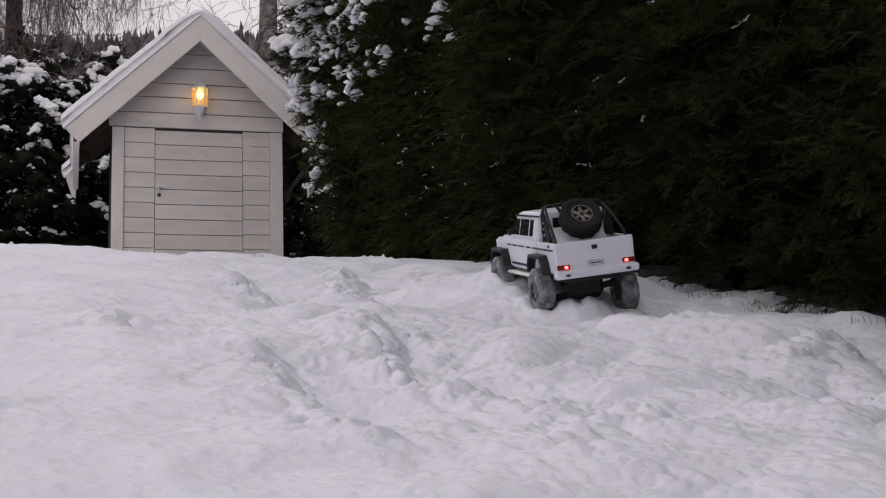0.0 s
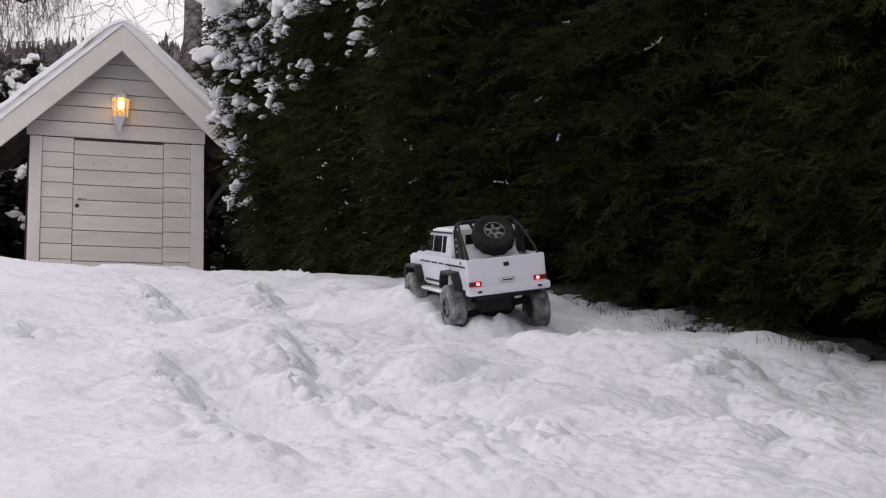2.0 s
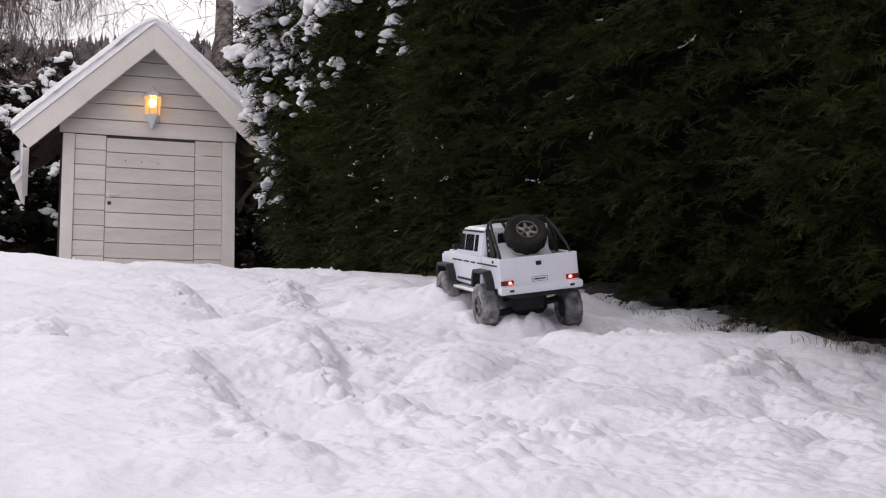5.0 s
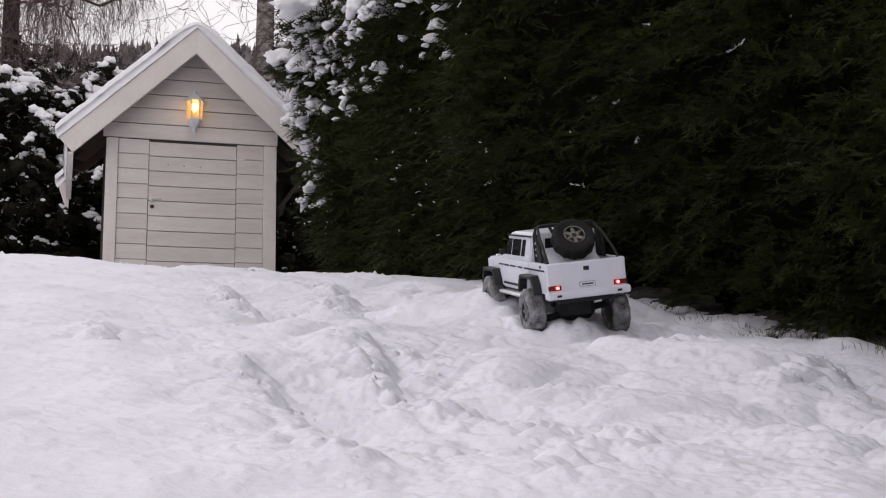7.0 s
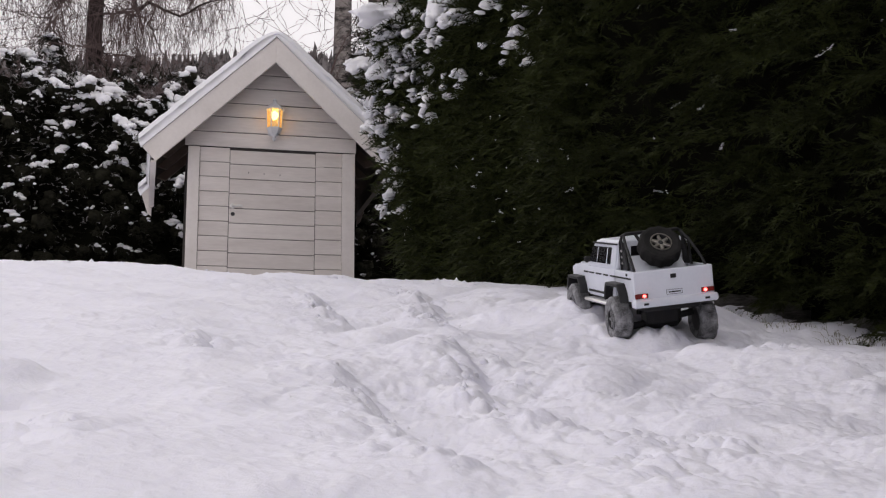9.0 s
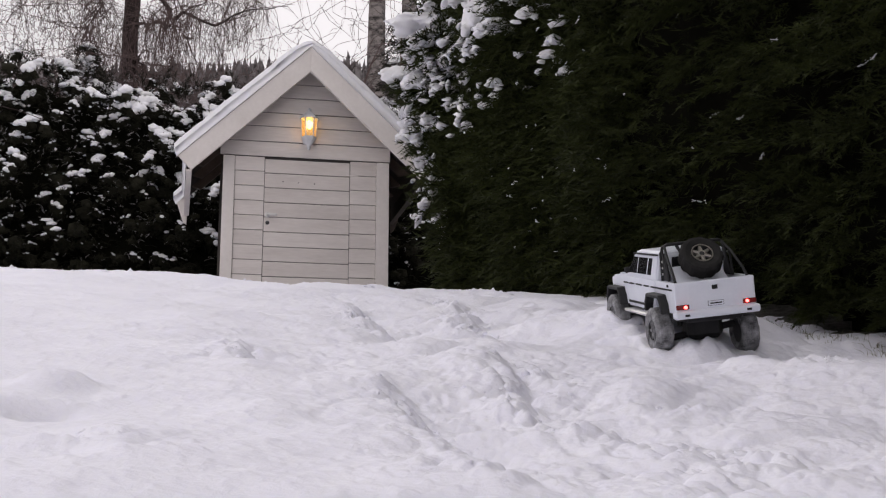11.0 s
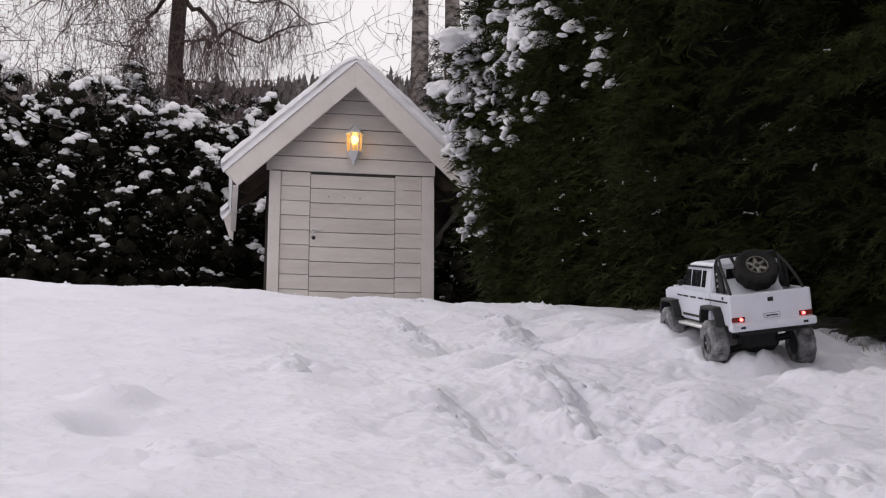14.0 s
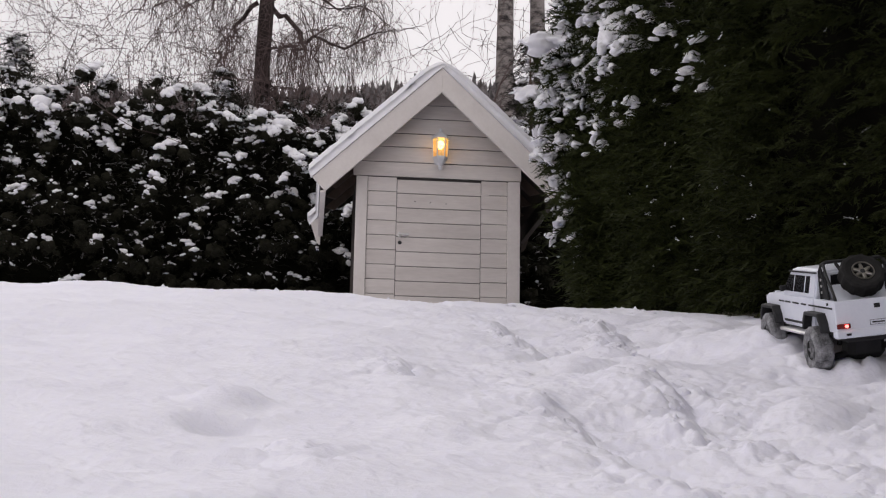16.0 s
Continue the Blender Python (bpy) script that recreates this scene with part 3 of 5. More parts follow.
# ---- hedges ----
def spray_template(rng, pairs, subs):
    """A drooping cypress spray, one long along x: thin curved shoots on a bent stem."""
    tris = []
    sway = rng.uniform(-0.12, 0.12)

    def stem(k):
        return np.array([k, sway * np.sin(3 * k), 0.16 * k - 0.42 * k * k])

    for i in range(3):
        a, b = stem(i / 3), stem((i + 1) / 3)
        s = np.array([0, 0.016 * (1.1 - i / 3), 0])
        tris.append((a - s, b, a + s))
    for i in range(pairs):
        for s in (-1, 1):
            k = min(0.06 + 0.92 * (i + 0.25 * s) / pairs + rng.normal(0, 0.02), 0.98)
            p = stem(k)
            a = np.radians(rng.uniform(20, 50)) * s
            ln = (0.30 * (1 - k) ** 0.6 + 0.09) * rng.uniform(0.5, 1.3)
            d = np.array([np.cos(a), np.sin(a), rng.normal(-0.12, 0.28)])
            w = np.array([-np.sin(a), np.cos(a), rng.normal(0, 0.6)]) * 0.021
            tris.append((p - w, p + d * ln, p + w))
            for j in range(subs):
                q = p + d * ln * (0.30 + 0.28 * j + rng.uniform(0, 0.1))
                for s2 in (-1, 1):
                    a2 = a + s2 * np.radians(rng.uniform(22, 45))
                    end = q + np.array([np.cos(a2), np.sin(a2), rng.uniform(-0.5, 0.1)]) * ln * rng.uniform(0.3, 0.55)
                    w2 = np.array([-np.sin(a2), np.cos(a2), 0]) * 0.014
                    tris.append((q - w2, end, q + w2))
    return np.array(tris)


TEMPLATE_RNG = np.random.RandomState(11)
FINE = [spray_template(TEMPLATE_RNG, 8, 1) for _ in range(6)]
LIGHT = [spray_template(TEMPLATE_RNG, 7, 0) for _ in range(6)]
COARSE = [spray_template(TEMPLATE_RNG, 10, 0) for _ in range(6)]


def stub_template(rng):
    """A short tuft of a few stout shoots."""
    tris = []
    for _ in range(6):
        d = np.array([1.0, rng.normal(0, 0.55), rng.normal(0, 0.45)])
        d = d / np.linalg.norm(d) * rng.uniform(0.6, 1.0)
        w = np.cross(d, rng.normal(0, 1, 3))
        w *= 0.085 / np.linalg.norm(w)
        mid = 0.5 * d + np.array([0, 0, 0.03])
        tris += [((0, 0, 0), mid - w, mid + w), (d, mid + w, mid - w)]
    return np.array(tris)


STUBS = [stub_template(TEMPLATE_RNG) for _ in range(5)]


def sprays(rng, places, outs, sizes, templates):
    """Sprays at the places, growing out along outs, as arrays of verts and triangles."""
    chunks = []
    which = rng.randint(0, len(templates), len(places))
    for w, tp in enumerate(templates):
        sel = np.where(which == w)[0]
        if not len(sel):
            continue
        d = outs[sel] / np.linalg.norm(outs[sel], axis=1, keepdims=True)
        up = np.array([[0, 0, 1.0]]) + rng.normal(0, 0.35, (len(sel), 3))
        side = np.cross(up, d)
        side /= np.linalg.norm(side, axis=1, keepdims=True) + 1e-9
        up = np.cross(d, side)
        basis = np.stack([d, side, up], 1) * sizes[sel][:, None, None]
        v = np.einsum("tkc,ncd->ntkd", tp, basis) + places[sel][:, None, None, :]
        chunks.append(v.reshape(-1, 3))
    v = np.concatenate(chunks)
    return v, np.arange(len(v)).reshape(-1, 3)


def lump(rng, centre, size, detail=2, rough=0.3, flat=True):
    """A rounded uneven lump of snow, flat below."""
    bm = bmesh.new()
    bmesh.ops.create_icosphere(bm, subdivisions=detail, radius=1.0)
    off = rng.uniform(-50, 50, 3)
    for v in bm.verts:
        k = max(0.25, 1 + rough * noise.noise(Vector(v.co * 1.3) + Vector(off)) + 0.6 * rough * noise.noise(Vector(v.co * 3.1) + Vector(off)) + 0.25 * rough * noise.noise(Vector(v.co * 7.3) + Vector(off)))
        v.co *= k
        if flat and v.co.z < -0.25:
            v.co.z = -0.25 + 0.25 * (v.co.z + 0.25)
    vs = np.array([v.co[:] for v in bm.verts]) * np.asarray(size)
    a = rng.uniform(0, 6.28)
    c, s = np.cos(a), np.sin(a)
    vs = np.stack([vs[:, 0] * c - vs[:, 1] * s, vs[:, 0] * s + vs[:, 1] * c, vs[:, 2] + rng.uniform(-0.35, 0.1) * vs[:, 0] * 0], -1)
    fs = np.array([[v.index for v in f.verts] for f in bm.faces])
    bm.free()
    return vs + np.asarray(centre), fs


LOBE_RNG = np.random.RandomState(71)
LOBES = {d: [lump(LOBE_RNG, (0, 0, 0), (1, 1, 1), d, 0.5, False) for _ in range(14)] for d in (1, 2, 3)}


def lobe(rng, centre, size, detail):
    """One soft lobe of snow, turned at random."""
    v, f = LOBES[detail][rng.randint(14)]
    a = rng.uniform(0, 6.283)
    c, s = math.cos(a), math.sin(a)
    return v @ np.array([[c, s, 0], [-s, c, 0], [0, 0, 1.0]]) * np.asarray(size) + np.asarray(centre), f


def snow_pad(rng, size, lobes, detail, tilt=0.0):
    """Snow draped over a bough: overlapping lobes, lower towards the rim, tilted along x."""
    pieces = []
    for i in range(lobes):
        a, r = rng.uniform(0, 6.283), 0.0 if i == 0 else rng.uniform(0.2, 1.0) ** 0.8
        x, y = r * math.cos(a), r * math.sin(a)
        c = np.array([x, y, 0.30 - 0.85 * r * r + tilt * x + rng.normal(0, 0.10)])
        e = (0.55 - 0.27 * r) * rng.uniform(0.75, 1.25)
        v, f = lobe(rng, (0, 0, 0), (e * rng.uniform(0.9, 1.5), e, e * rng.uniform(0.7, 1.0)), detail)
        pieces.append(((v + c) * np.asarray(size), f))
    return join(pieces)


def join(pieces):
    vs, fs, n = [], [], 0
    for v, f in pieces:
        vs.append(v)
        fs.append(f + n)
        n += len(v)
    return np.concatenate(vs), np.concatenate(fs)


def face_x(y, z):
    """The tall hedge's face towards the lawn."""
    h = z - ground_base(y)
    y = np.asarray(y, float)
    base = 1.02 + 0.045 * y + 0.24 * np.maximum(y - 7.0, 0)
    bulge = 0.22 * perlin(np.asarray(y) * 0.9 + 3.3, np.asarray(z) * 0.8, 31) + 0.16 * perlin(np.asarray(y) * 2.3, np.asarray(z) * 2.1, 32)
    return base + bulge + 0.10 * np.exp(-np.maximum(h, 0) / 0.25) + 0.03 * np.maximum(h - 2.2, 0) ** 1.5 + 0.10 * step(5.5, 7.5, y) * np.maximum(h - 1.4, 0)


# snow on the tall hedge: place, half width, half height
SHELVES = (
    (1.14, 6.44, 2.78, 0.185, 0.050),
    (1.17, 6.42, 2.69, 0.137, 0.050),
    (1.15, 5.12, 2.36, 0.083, 0.089),
    (1.14, 4.83, 2.19, 0.074, 0.032),
    (1.15, 4.59, 2.22, 0.056, 0.028),
    (1.12, 4.67, 2.28, 0.044, 0.026),
    (1.12, 5.15, 2.50, 0.051, 0.022),
    (1.18, 5.60, 2.63, 0.048, 0.030),
    (1.15, 5.74, 2.68, 0.031, 0.025),
    (1.15, 6.45, 2.89, 0.047, 0.041),
    (1.16, 4.38, 2.07, 0.049, 0.034),
    (1.24, 4.23, 1.90, 0.043, 0.024),
    (1.24, 4.30, 1.86, 0.048, 0.024),
    (1.28, 4.22, 1.77, 0.035, 0.026),
)
PATCHES = (
    (1.05, 6.90, 2.61, 0.088, 0.060),
    (1.12, 6.70, 2.52, 0.075, 0.062),
    (1.15, 6.56, 2.59, 0.047, 0.034),
    (1.19, 6.54, 2.52, 0.047, 0.024),
    (0.95, 6.90, 2.63, 0.042, 0.032),
    (1.18, 5.02, 1.97, 0.046, 0.030),
    (1.18, 5.53, 2.30, 0.047, 0.035),
    (1.12, 6.90, 2.49, 0.056, 0.028),
    (1.18, 5.76, 2.10, 0.051, 0.024),
    (1.25, 5.49, 2.01, 0.040, 0.020),
    (1.20, 6.71, 2.27, 0.068, 0.051),
    (1.08, 6.90, 2.24, 0.056, 0.042),
    (1.20, 5.69, 1.96, 0.035, 0.027),
)
CLUMPS = SHELVES + PATCHES


def build_tall_hedge():
    rng = np.random.RandomState(21)
    spots = [-0.7, 0.45, 1.6, 2.8, 4.1, 5.4, 6.8, 8.2, 9.7, 11.2]
    for n, yc in enumerate(spots):
        y0 = (yc + spots[n - 1]) / 2 if n else yc - 0.6
        y1 = (yc + spots[n + 1]) / 2 if n + 1 < len(spots) else yc + 0.8
        near = 0 < yc < 3.2
        mid = 3.2 < yc < 6
        tall = 4.1
        g = float(ground_base(yc))
        tree = tagged(new("hedge_conifer"), "dense dark green cypress in a tall hedge" if yc < 6 else "dense dark green cypress in a tall hedge with snow on it", "hedge", group="tall cypress hedge")
        tree.location = (2.05 + 0.05 * yc, yc, g - 0.1)
        base = np.array(tree.location)
        v, f = tube_arrays([([(0, 0, -0.2), (0.02, 0.01, 1.2), (-0.02, 0, 2.6), (0, 0.02, tall)], [0.09, 0.07, 0.045, 0.012])], 8)
        arrays("trunk", v, f, BARK, tree, smooth=True)
        # inner mass of dead twigs that stops the light, coloured as the shade inside
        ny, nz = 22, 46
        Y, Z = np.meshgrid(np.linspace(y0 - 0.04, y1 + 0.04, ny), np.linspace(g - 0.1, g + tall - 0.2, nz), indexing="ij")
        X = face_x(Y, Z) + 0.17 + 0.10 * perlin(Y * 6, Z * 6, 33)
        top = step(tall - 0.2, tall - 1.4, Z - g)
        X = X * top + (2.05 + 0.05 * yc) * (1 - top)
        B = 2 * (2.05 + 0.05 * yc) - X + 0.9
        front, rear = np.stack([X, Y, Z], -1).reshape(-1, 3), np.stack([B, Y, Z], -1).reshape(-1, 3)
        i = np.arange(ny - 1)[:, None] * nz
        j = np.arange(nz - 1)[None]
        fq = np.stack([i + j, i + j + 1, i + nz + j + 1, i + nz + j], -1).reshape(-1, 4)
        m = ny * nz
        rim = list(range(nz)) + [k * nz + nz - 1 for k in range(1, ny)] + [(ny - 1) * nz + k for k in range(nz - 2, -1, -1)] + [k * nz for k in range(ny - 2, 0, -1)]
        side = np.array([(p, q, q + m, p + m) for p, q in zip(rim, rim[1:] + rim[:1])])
        arrays("inner_growth", np.concatenate([front, rear]) - base, np.concatenate([fq, fq[:, ::-1] + m, side]), CORE, tree, "closed near-black core standing for the shade among inner twigs")
        # sprays in layers over the face, larger boughs reaching out
        area = (y1 - y0) * tall
        seen = min(0.07 + 0.42 * math.hypot(y1 + 0.75, 1.6) - g, tall - 0.25)
        low, high = int((y1 - y0) * seen * (1250 if mid else 800 if yc > 3 else 300 if yc > 0 else 60)), int((y1 - y0) * (tall - seen) * 70)
        count = low + high
        size = 0.14 if mid else 0.19
        yy = rng.uniform(y0 - 0.1, y1 + 0.1, count)
        zz = ground_base(yy) + 0.03 + np.concatenate([seen * rng.uniform(0, 1, low), seen + (tall - 0.25 - seen) * rng.uniform(0, 1, high)])
        swell = np.concatenate([np.ones(low), np.full(high, 1.8)])
        depth = rng.uniform(-0.03, 0.22, count)
        xx = face_x(yy, zz) + depth
        tops = step(tall - 0.2, tall - 1.4, zz - g)
        xx = xx * tops + (2.0 + 0.05 * yc) * (1 - tops)
        p = np.stack([xx, yy, zz], -1)
        o = np.stack([-1.0 + rng.normal(0, 0.3, count), rng.normal(-0.15, 0.65, count), rng.normal(-0.12, 0.38, count)], -1)
        if near:
            rear = zz > g + seen - 0.08
            p, o, swell, count = p[rear], o[rear], swell[rear], int(rear.sum())
        v, f = sprays(rng, p - base, o, size * swell * rng.uniform(0.55, 1.35, count), COARSE if yc < 7.5 else LIGHT)
        # the side away from the lawn and the top, roughly clad
        many = 260
        yy, hh = rng.uniform(y0, y1, many), tall * rng.uniform(0, 1, many)
        zz = g + hh
        tops = step(tall - 0.2, tall - 1.4, hh)
        middle = 2.05 + 0.05 * yc
        p2 = np.stack([(2 * middle - face_x(yy, zz) + 0.75) * tops + (middle + rng.uniform(-0.2, 1.1, many)) * (1 - tops), yy, zz - 0.1], -1)
        o2 = np.stack([tops + rng.normal(0, 0.3, many), rng.normal(0, 0.5, many), 0.9 * (1 - tops) + rng.normal(0, 0.3, many)], -1)
        w, e = sprays(rng, p2 - base, o2, rng.uniform(0.25, 0.5, many), LIGHT)
        v, f = join([(v, f), (w, e)])
        crown = arrays("foliage", v, f, SPRAY, tree, "drooping scale-leaved sprays")
        tagged(crown, kind="stuff")
        laden = [c for c in CLUMPS if y0 <= c[1] < y1]
        if laden:
            # the boughs that carry the snow
            p, o, sizes = [], [], []
            for cx, cy, cz, wide, high in laden:
                for _ in range(int(26 + 260 * wide)):
                    a = rng.uniform(0, 6.283)
                    p.append((cx + 0.10 + 0.5 * wide * math.cos(a), cy + 0.5 * wide * math.sin(a), cz - 0.9 * high - rng.uniform(0.01, 0.06)))
                    o.append((-0.8 + 0.7 * math.cos(a), 0.9 * math.sin(a), rng.normal(-0.35, 0.22)))
                    sizes.append((0.07 + 0.75 * wide) * rng.uniform(0.6, 1.2))
            v, f = sprays(rng, np.array(p) - base, np.array(o), np.array(sizes), COARSE)
            tagged(arrays("laden_growth", v, f, SPRAY, tree, "drooping sprays under clumps of snow"), kind="stuff")
        if 4 < yc < 10:
            # small dabs of snow caught on the shoots
            pieces = []
            for _ in range(1050 if yc > 6 else 380 if yc > 5 else 60):
                low_end = 0.3 if yc > 6 else 0.9
                y, h = rng.uniform(y0, y1), low_end + (3.1 - low_end) * rng.uniform(0, 1) ** 0.65
                if rng.uniform() > 0.25 + 0.75 * step(-0.15, 0.2, perlin(y * 2.6, h * 2.6, 46)):
                    continue
                c = np.array([float(face_x(y, g + h)) - rng.uniform(0.02, 0.15), y, g + h])
                e = rng.uniform(0.009, 0.027) * (0.4 + y / 11)
                run, fall = rng.normal(0, 1.6), -rng.uniform(0.1, 0.9)
                for k in range(rng.randint(1, 5)):
                    q = c + e * np.array([rng.normal(0, 0.5), run * k * 0.8, fall * abs(run) * k * 0.5 + rng.normal(0, 0.2)])
                    v, f = lobe(rng, (0, 0, 0), (e * rng.uniform(0.7, 1.5), e * rng.uniform(0.9, 2.2), e * rng.uniform(0.3, 0.6)), 2 if e > 0.02 else 1)
                    v[:, 2] += rng.uniform(-0.2, 0.5) * v[:, 0] - 0.3 * np.abs(v[:, 1]) + rng.normal(0, 0.35) * v[:, 1]
                    pieces.append((v + q - base, f))
            v, f = join(pieces)
            tagged(arrays("snow_load", v, f, SNOW_CLUMP, tree, "small dabs of snow caught on the sprays", True), kind="stuff")
            many = 420 if yc > 5.5 else 60
            yy, zz = rng.uniform(y0, y1, many), g + 1.0 + 2.0 * rng.uniform(0, 1, many)
            p = np.stack([face_x(yy, zz) - rng.uniform(0.0, 0.14, many), yy, zz], -1)
            o = np.stack([-1.0 + rng.normal(0, 0.3, many), rng.normal(-0.2, 0.6, many), rng.normal(-0.1, 0.3, many)], -1)
            v, f = sprays(rng, p - base + np.array([0, 0, 0.010]), o, rng.uniform(0.04, 0.10, many), LIGHT)
            tagged(arrays("frosted_growth", v, f, FROSTED, tree, "sprays thinly coated with snow"), kind="stuff")
        if near:
            # boughs low down, close to the lawn: each carries many small sprays
            p, o, sizes = [], [], []
            for _ in range(420 if yc > 1 else 240):
                y = rng.uniform(max(y0 - 0.05, 0.6), y1 + 0.05)
                z = float(ground_base(y)) + 0.02 + seen * rng.uniform(0, 1) ** 1.15
                p.append((float(face_x(y, z)) + rng.uniform(0.02, 0.20), y, z))
                o.append((-1.0 + rng.normal(0, 0.35), rng.normal(-0.1, 0.8), rng.normal(-0.05, 0.6)))
                sizes.append(rng.uniform(0.05, 0.10))
            for _ in range(115 if yc > 1 else 65):
                y = rng.uniform(max(y0 - 0.05, 0.6), y1 + 0.05)
                z = float(ground_base(y)) + 0.05 + seen * rng.uniform(0, 1) ** 1.15
                start = np.array([float(face_x(y, z)) + rng.uniform(0.10, 0.22), y, z])
                d = np.array([-1.0, rng.normal(-0.25, 0.5), rng.uniform(-0.05, 0.35)])
                d /= np.linalg.norm(d)
                across = np.cross(d, (0, 0, 1.0))
                long = rng.uniform(0.24, 0.40) * (0.45 + 0.55 * min(1, (z - float(ground_base(y))) / 0.35))
                for _ in range(30):
                    k = rng.uniform(0.10, 1.0)
                    s = rng.choice((-1, 1))
                    p.append(start + d * long * k + np.array([0, 0, -0.45 * long * k * k]) + rng.normal(0, 0.006, 3))
                    o.append(d * (0.55 + 0.7 * k) + across * s * rng.uniform(0.1, 1.0) + np.array([0, 0, -0.4 * k + rng.normal(0, 0.35)]))
                    sizes.append((0.095 - 0.045 * k) * rng.uniform(0.6, 1.25))
            p, o, sizes = np.array(p), np.array(o), np.array(sizes)
            tip = p + o / np.linalg.norm(o, axis=1, keepdims=True) * sizes[:, None]
            free = (tip[:, 0] > 1.0 + 0.045 * tip[:, 1]) | (tip[:, 2] > ground(tip[:, 0], tip[:, 1]) + 0.05 + 2.0 * np.maximum(1.0 + 0.045 * tip[:, 1] - tip[:, 0], 0))
            p, o, sizes = p[free], o[free], sizes[free]
            v, f = sprays(rng, p - base, o, sizes, FINE)
            tagged(arrays("low_foliage", v, f, SPRAY, tree, "fine drooping sprays with lighter tips"), kind="stuff")


build_tall_hedge()


def build_hedge_snow():
    rng = np.random.RandomState(5)
    made = []
    for x, y, z, wide, high in CLUMPS:
        big = wide > 0.07
        v, f = snow_pad(rng, np.array([1.12, 0.8, 0.0]) * wide * (1 if big else 0.88) + np.array([0, 0, (1.5 if big else 1.25) * high]), 26 if big else 12, 2, rng.uniform(-0.3, 0.3))
        ob = arrays("snow_clump", v, f, SNOW_CLUMP, smooth=True)
        ob.location = (x, y, z)
        fuse = ob.modifiers.new("fuse", "REMESH")
        fuse.mode, fuse.voxel_size, fuse.use_smooth_shade = "VOXEL", max(0.085 * min(wide, 1.6 * high), 0.0035), True
        tagged(ob, "broad soft shelf of snow weighing down hedge boughs" if big else "soft clump of snow resting on hedge branches", "snow", group="snow clumps on the tall hedge")
        made.append(ob)
    depsgraph = bpy.context.evaluated_depsgraph_get()
    for ob in made:
        one = bpy.data.meshes.new_from_object(ob.evaluated_get(depsgraph))
        ob.modifiers.clear()
        ob.data = one
    # flecks: tiny bits of snow in loose strokes over the darker part
    pieces = []
    for _ in range(80):
        y = rng.uniform(1.0, 5.0)
        z = float(ground_base(y)) + rng.uniform(0.15, 1.6)
        c = np.array([float(face_x(y, z)) - rng.uniform(0.06, 0.16), y, z])
        run = rng.normal(0, 1, 3) * np.array([0.4, 1.0, 0.15])
        e = rng.uniform(0.0007, 0.0018) * (0.6 + y / 5)
        for k in range(rng.randint(3, 16)):
            pieces.append(lobe(rng, c + run * e * 1.8 * k + rng.normal(0, 1.3, 3) * e, (e * rng.uniform(0.6, 1.5), e * rng.uniform(0.8, 3.2), e * rng.uniform(0.25, 0.6)), 1))
    v, f = join(pieces)
    tagged(arrays("snow_dusting", v, f, SNOW_CLUMP, smooth=True), "small flecks of snow scattered over the hedge sprays", "snow", kind="stuff")


build_hedge_snow()


def face_back(x, z):
    """The low hedge's face behind the shed."""
    h = np.asarray(z) - 2.35
    return 14.75 + 0.24 * perlin(np.asarray(x) * 1.1, np.asarray(z) * 1.0, 41) + 0.34 * perlin(np.asarray(x) * 2.2, np.asarray(z) * 2.4, 42) + 0.22 * np.maximum(h - 0.9, 0) - 0.03 * np.asarray(x)


def back_top(x):
    return 5.20 - 0.09 * np.asarray(x) + 0.30 * perlin(np.asarray(x) * 1.1, np.asarray(x) * 0 + 2.5, 43) + 0.20 * perlin(np.asarray(x) * 3.1, np.asarray(x) * 0 + 7.5, 45)


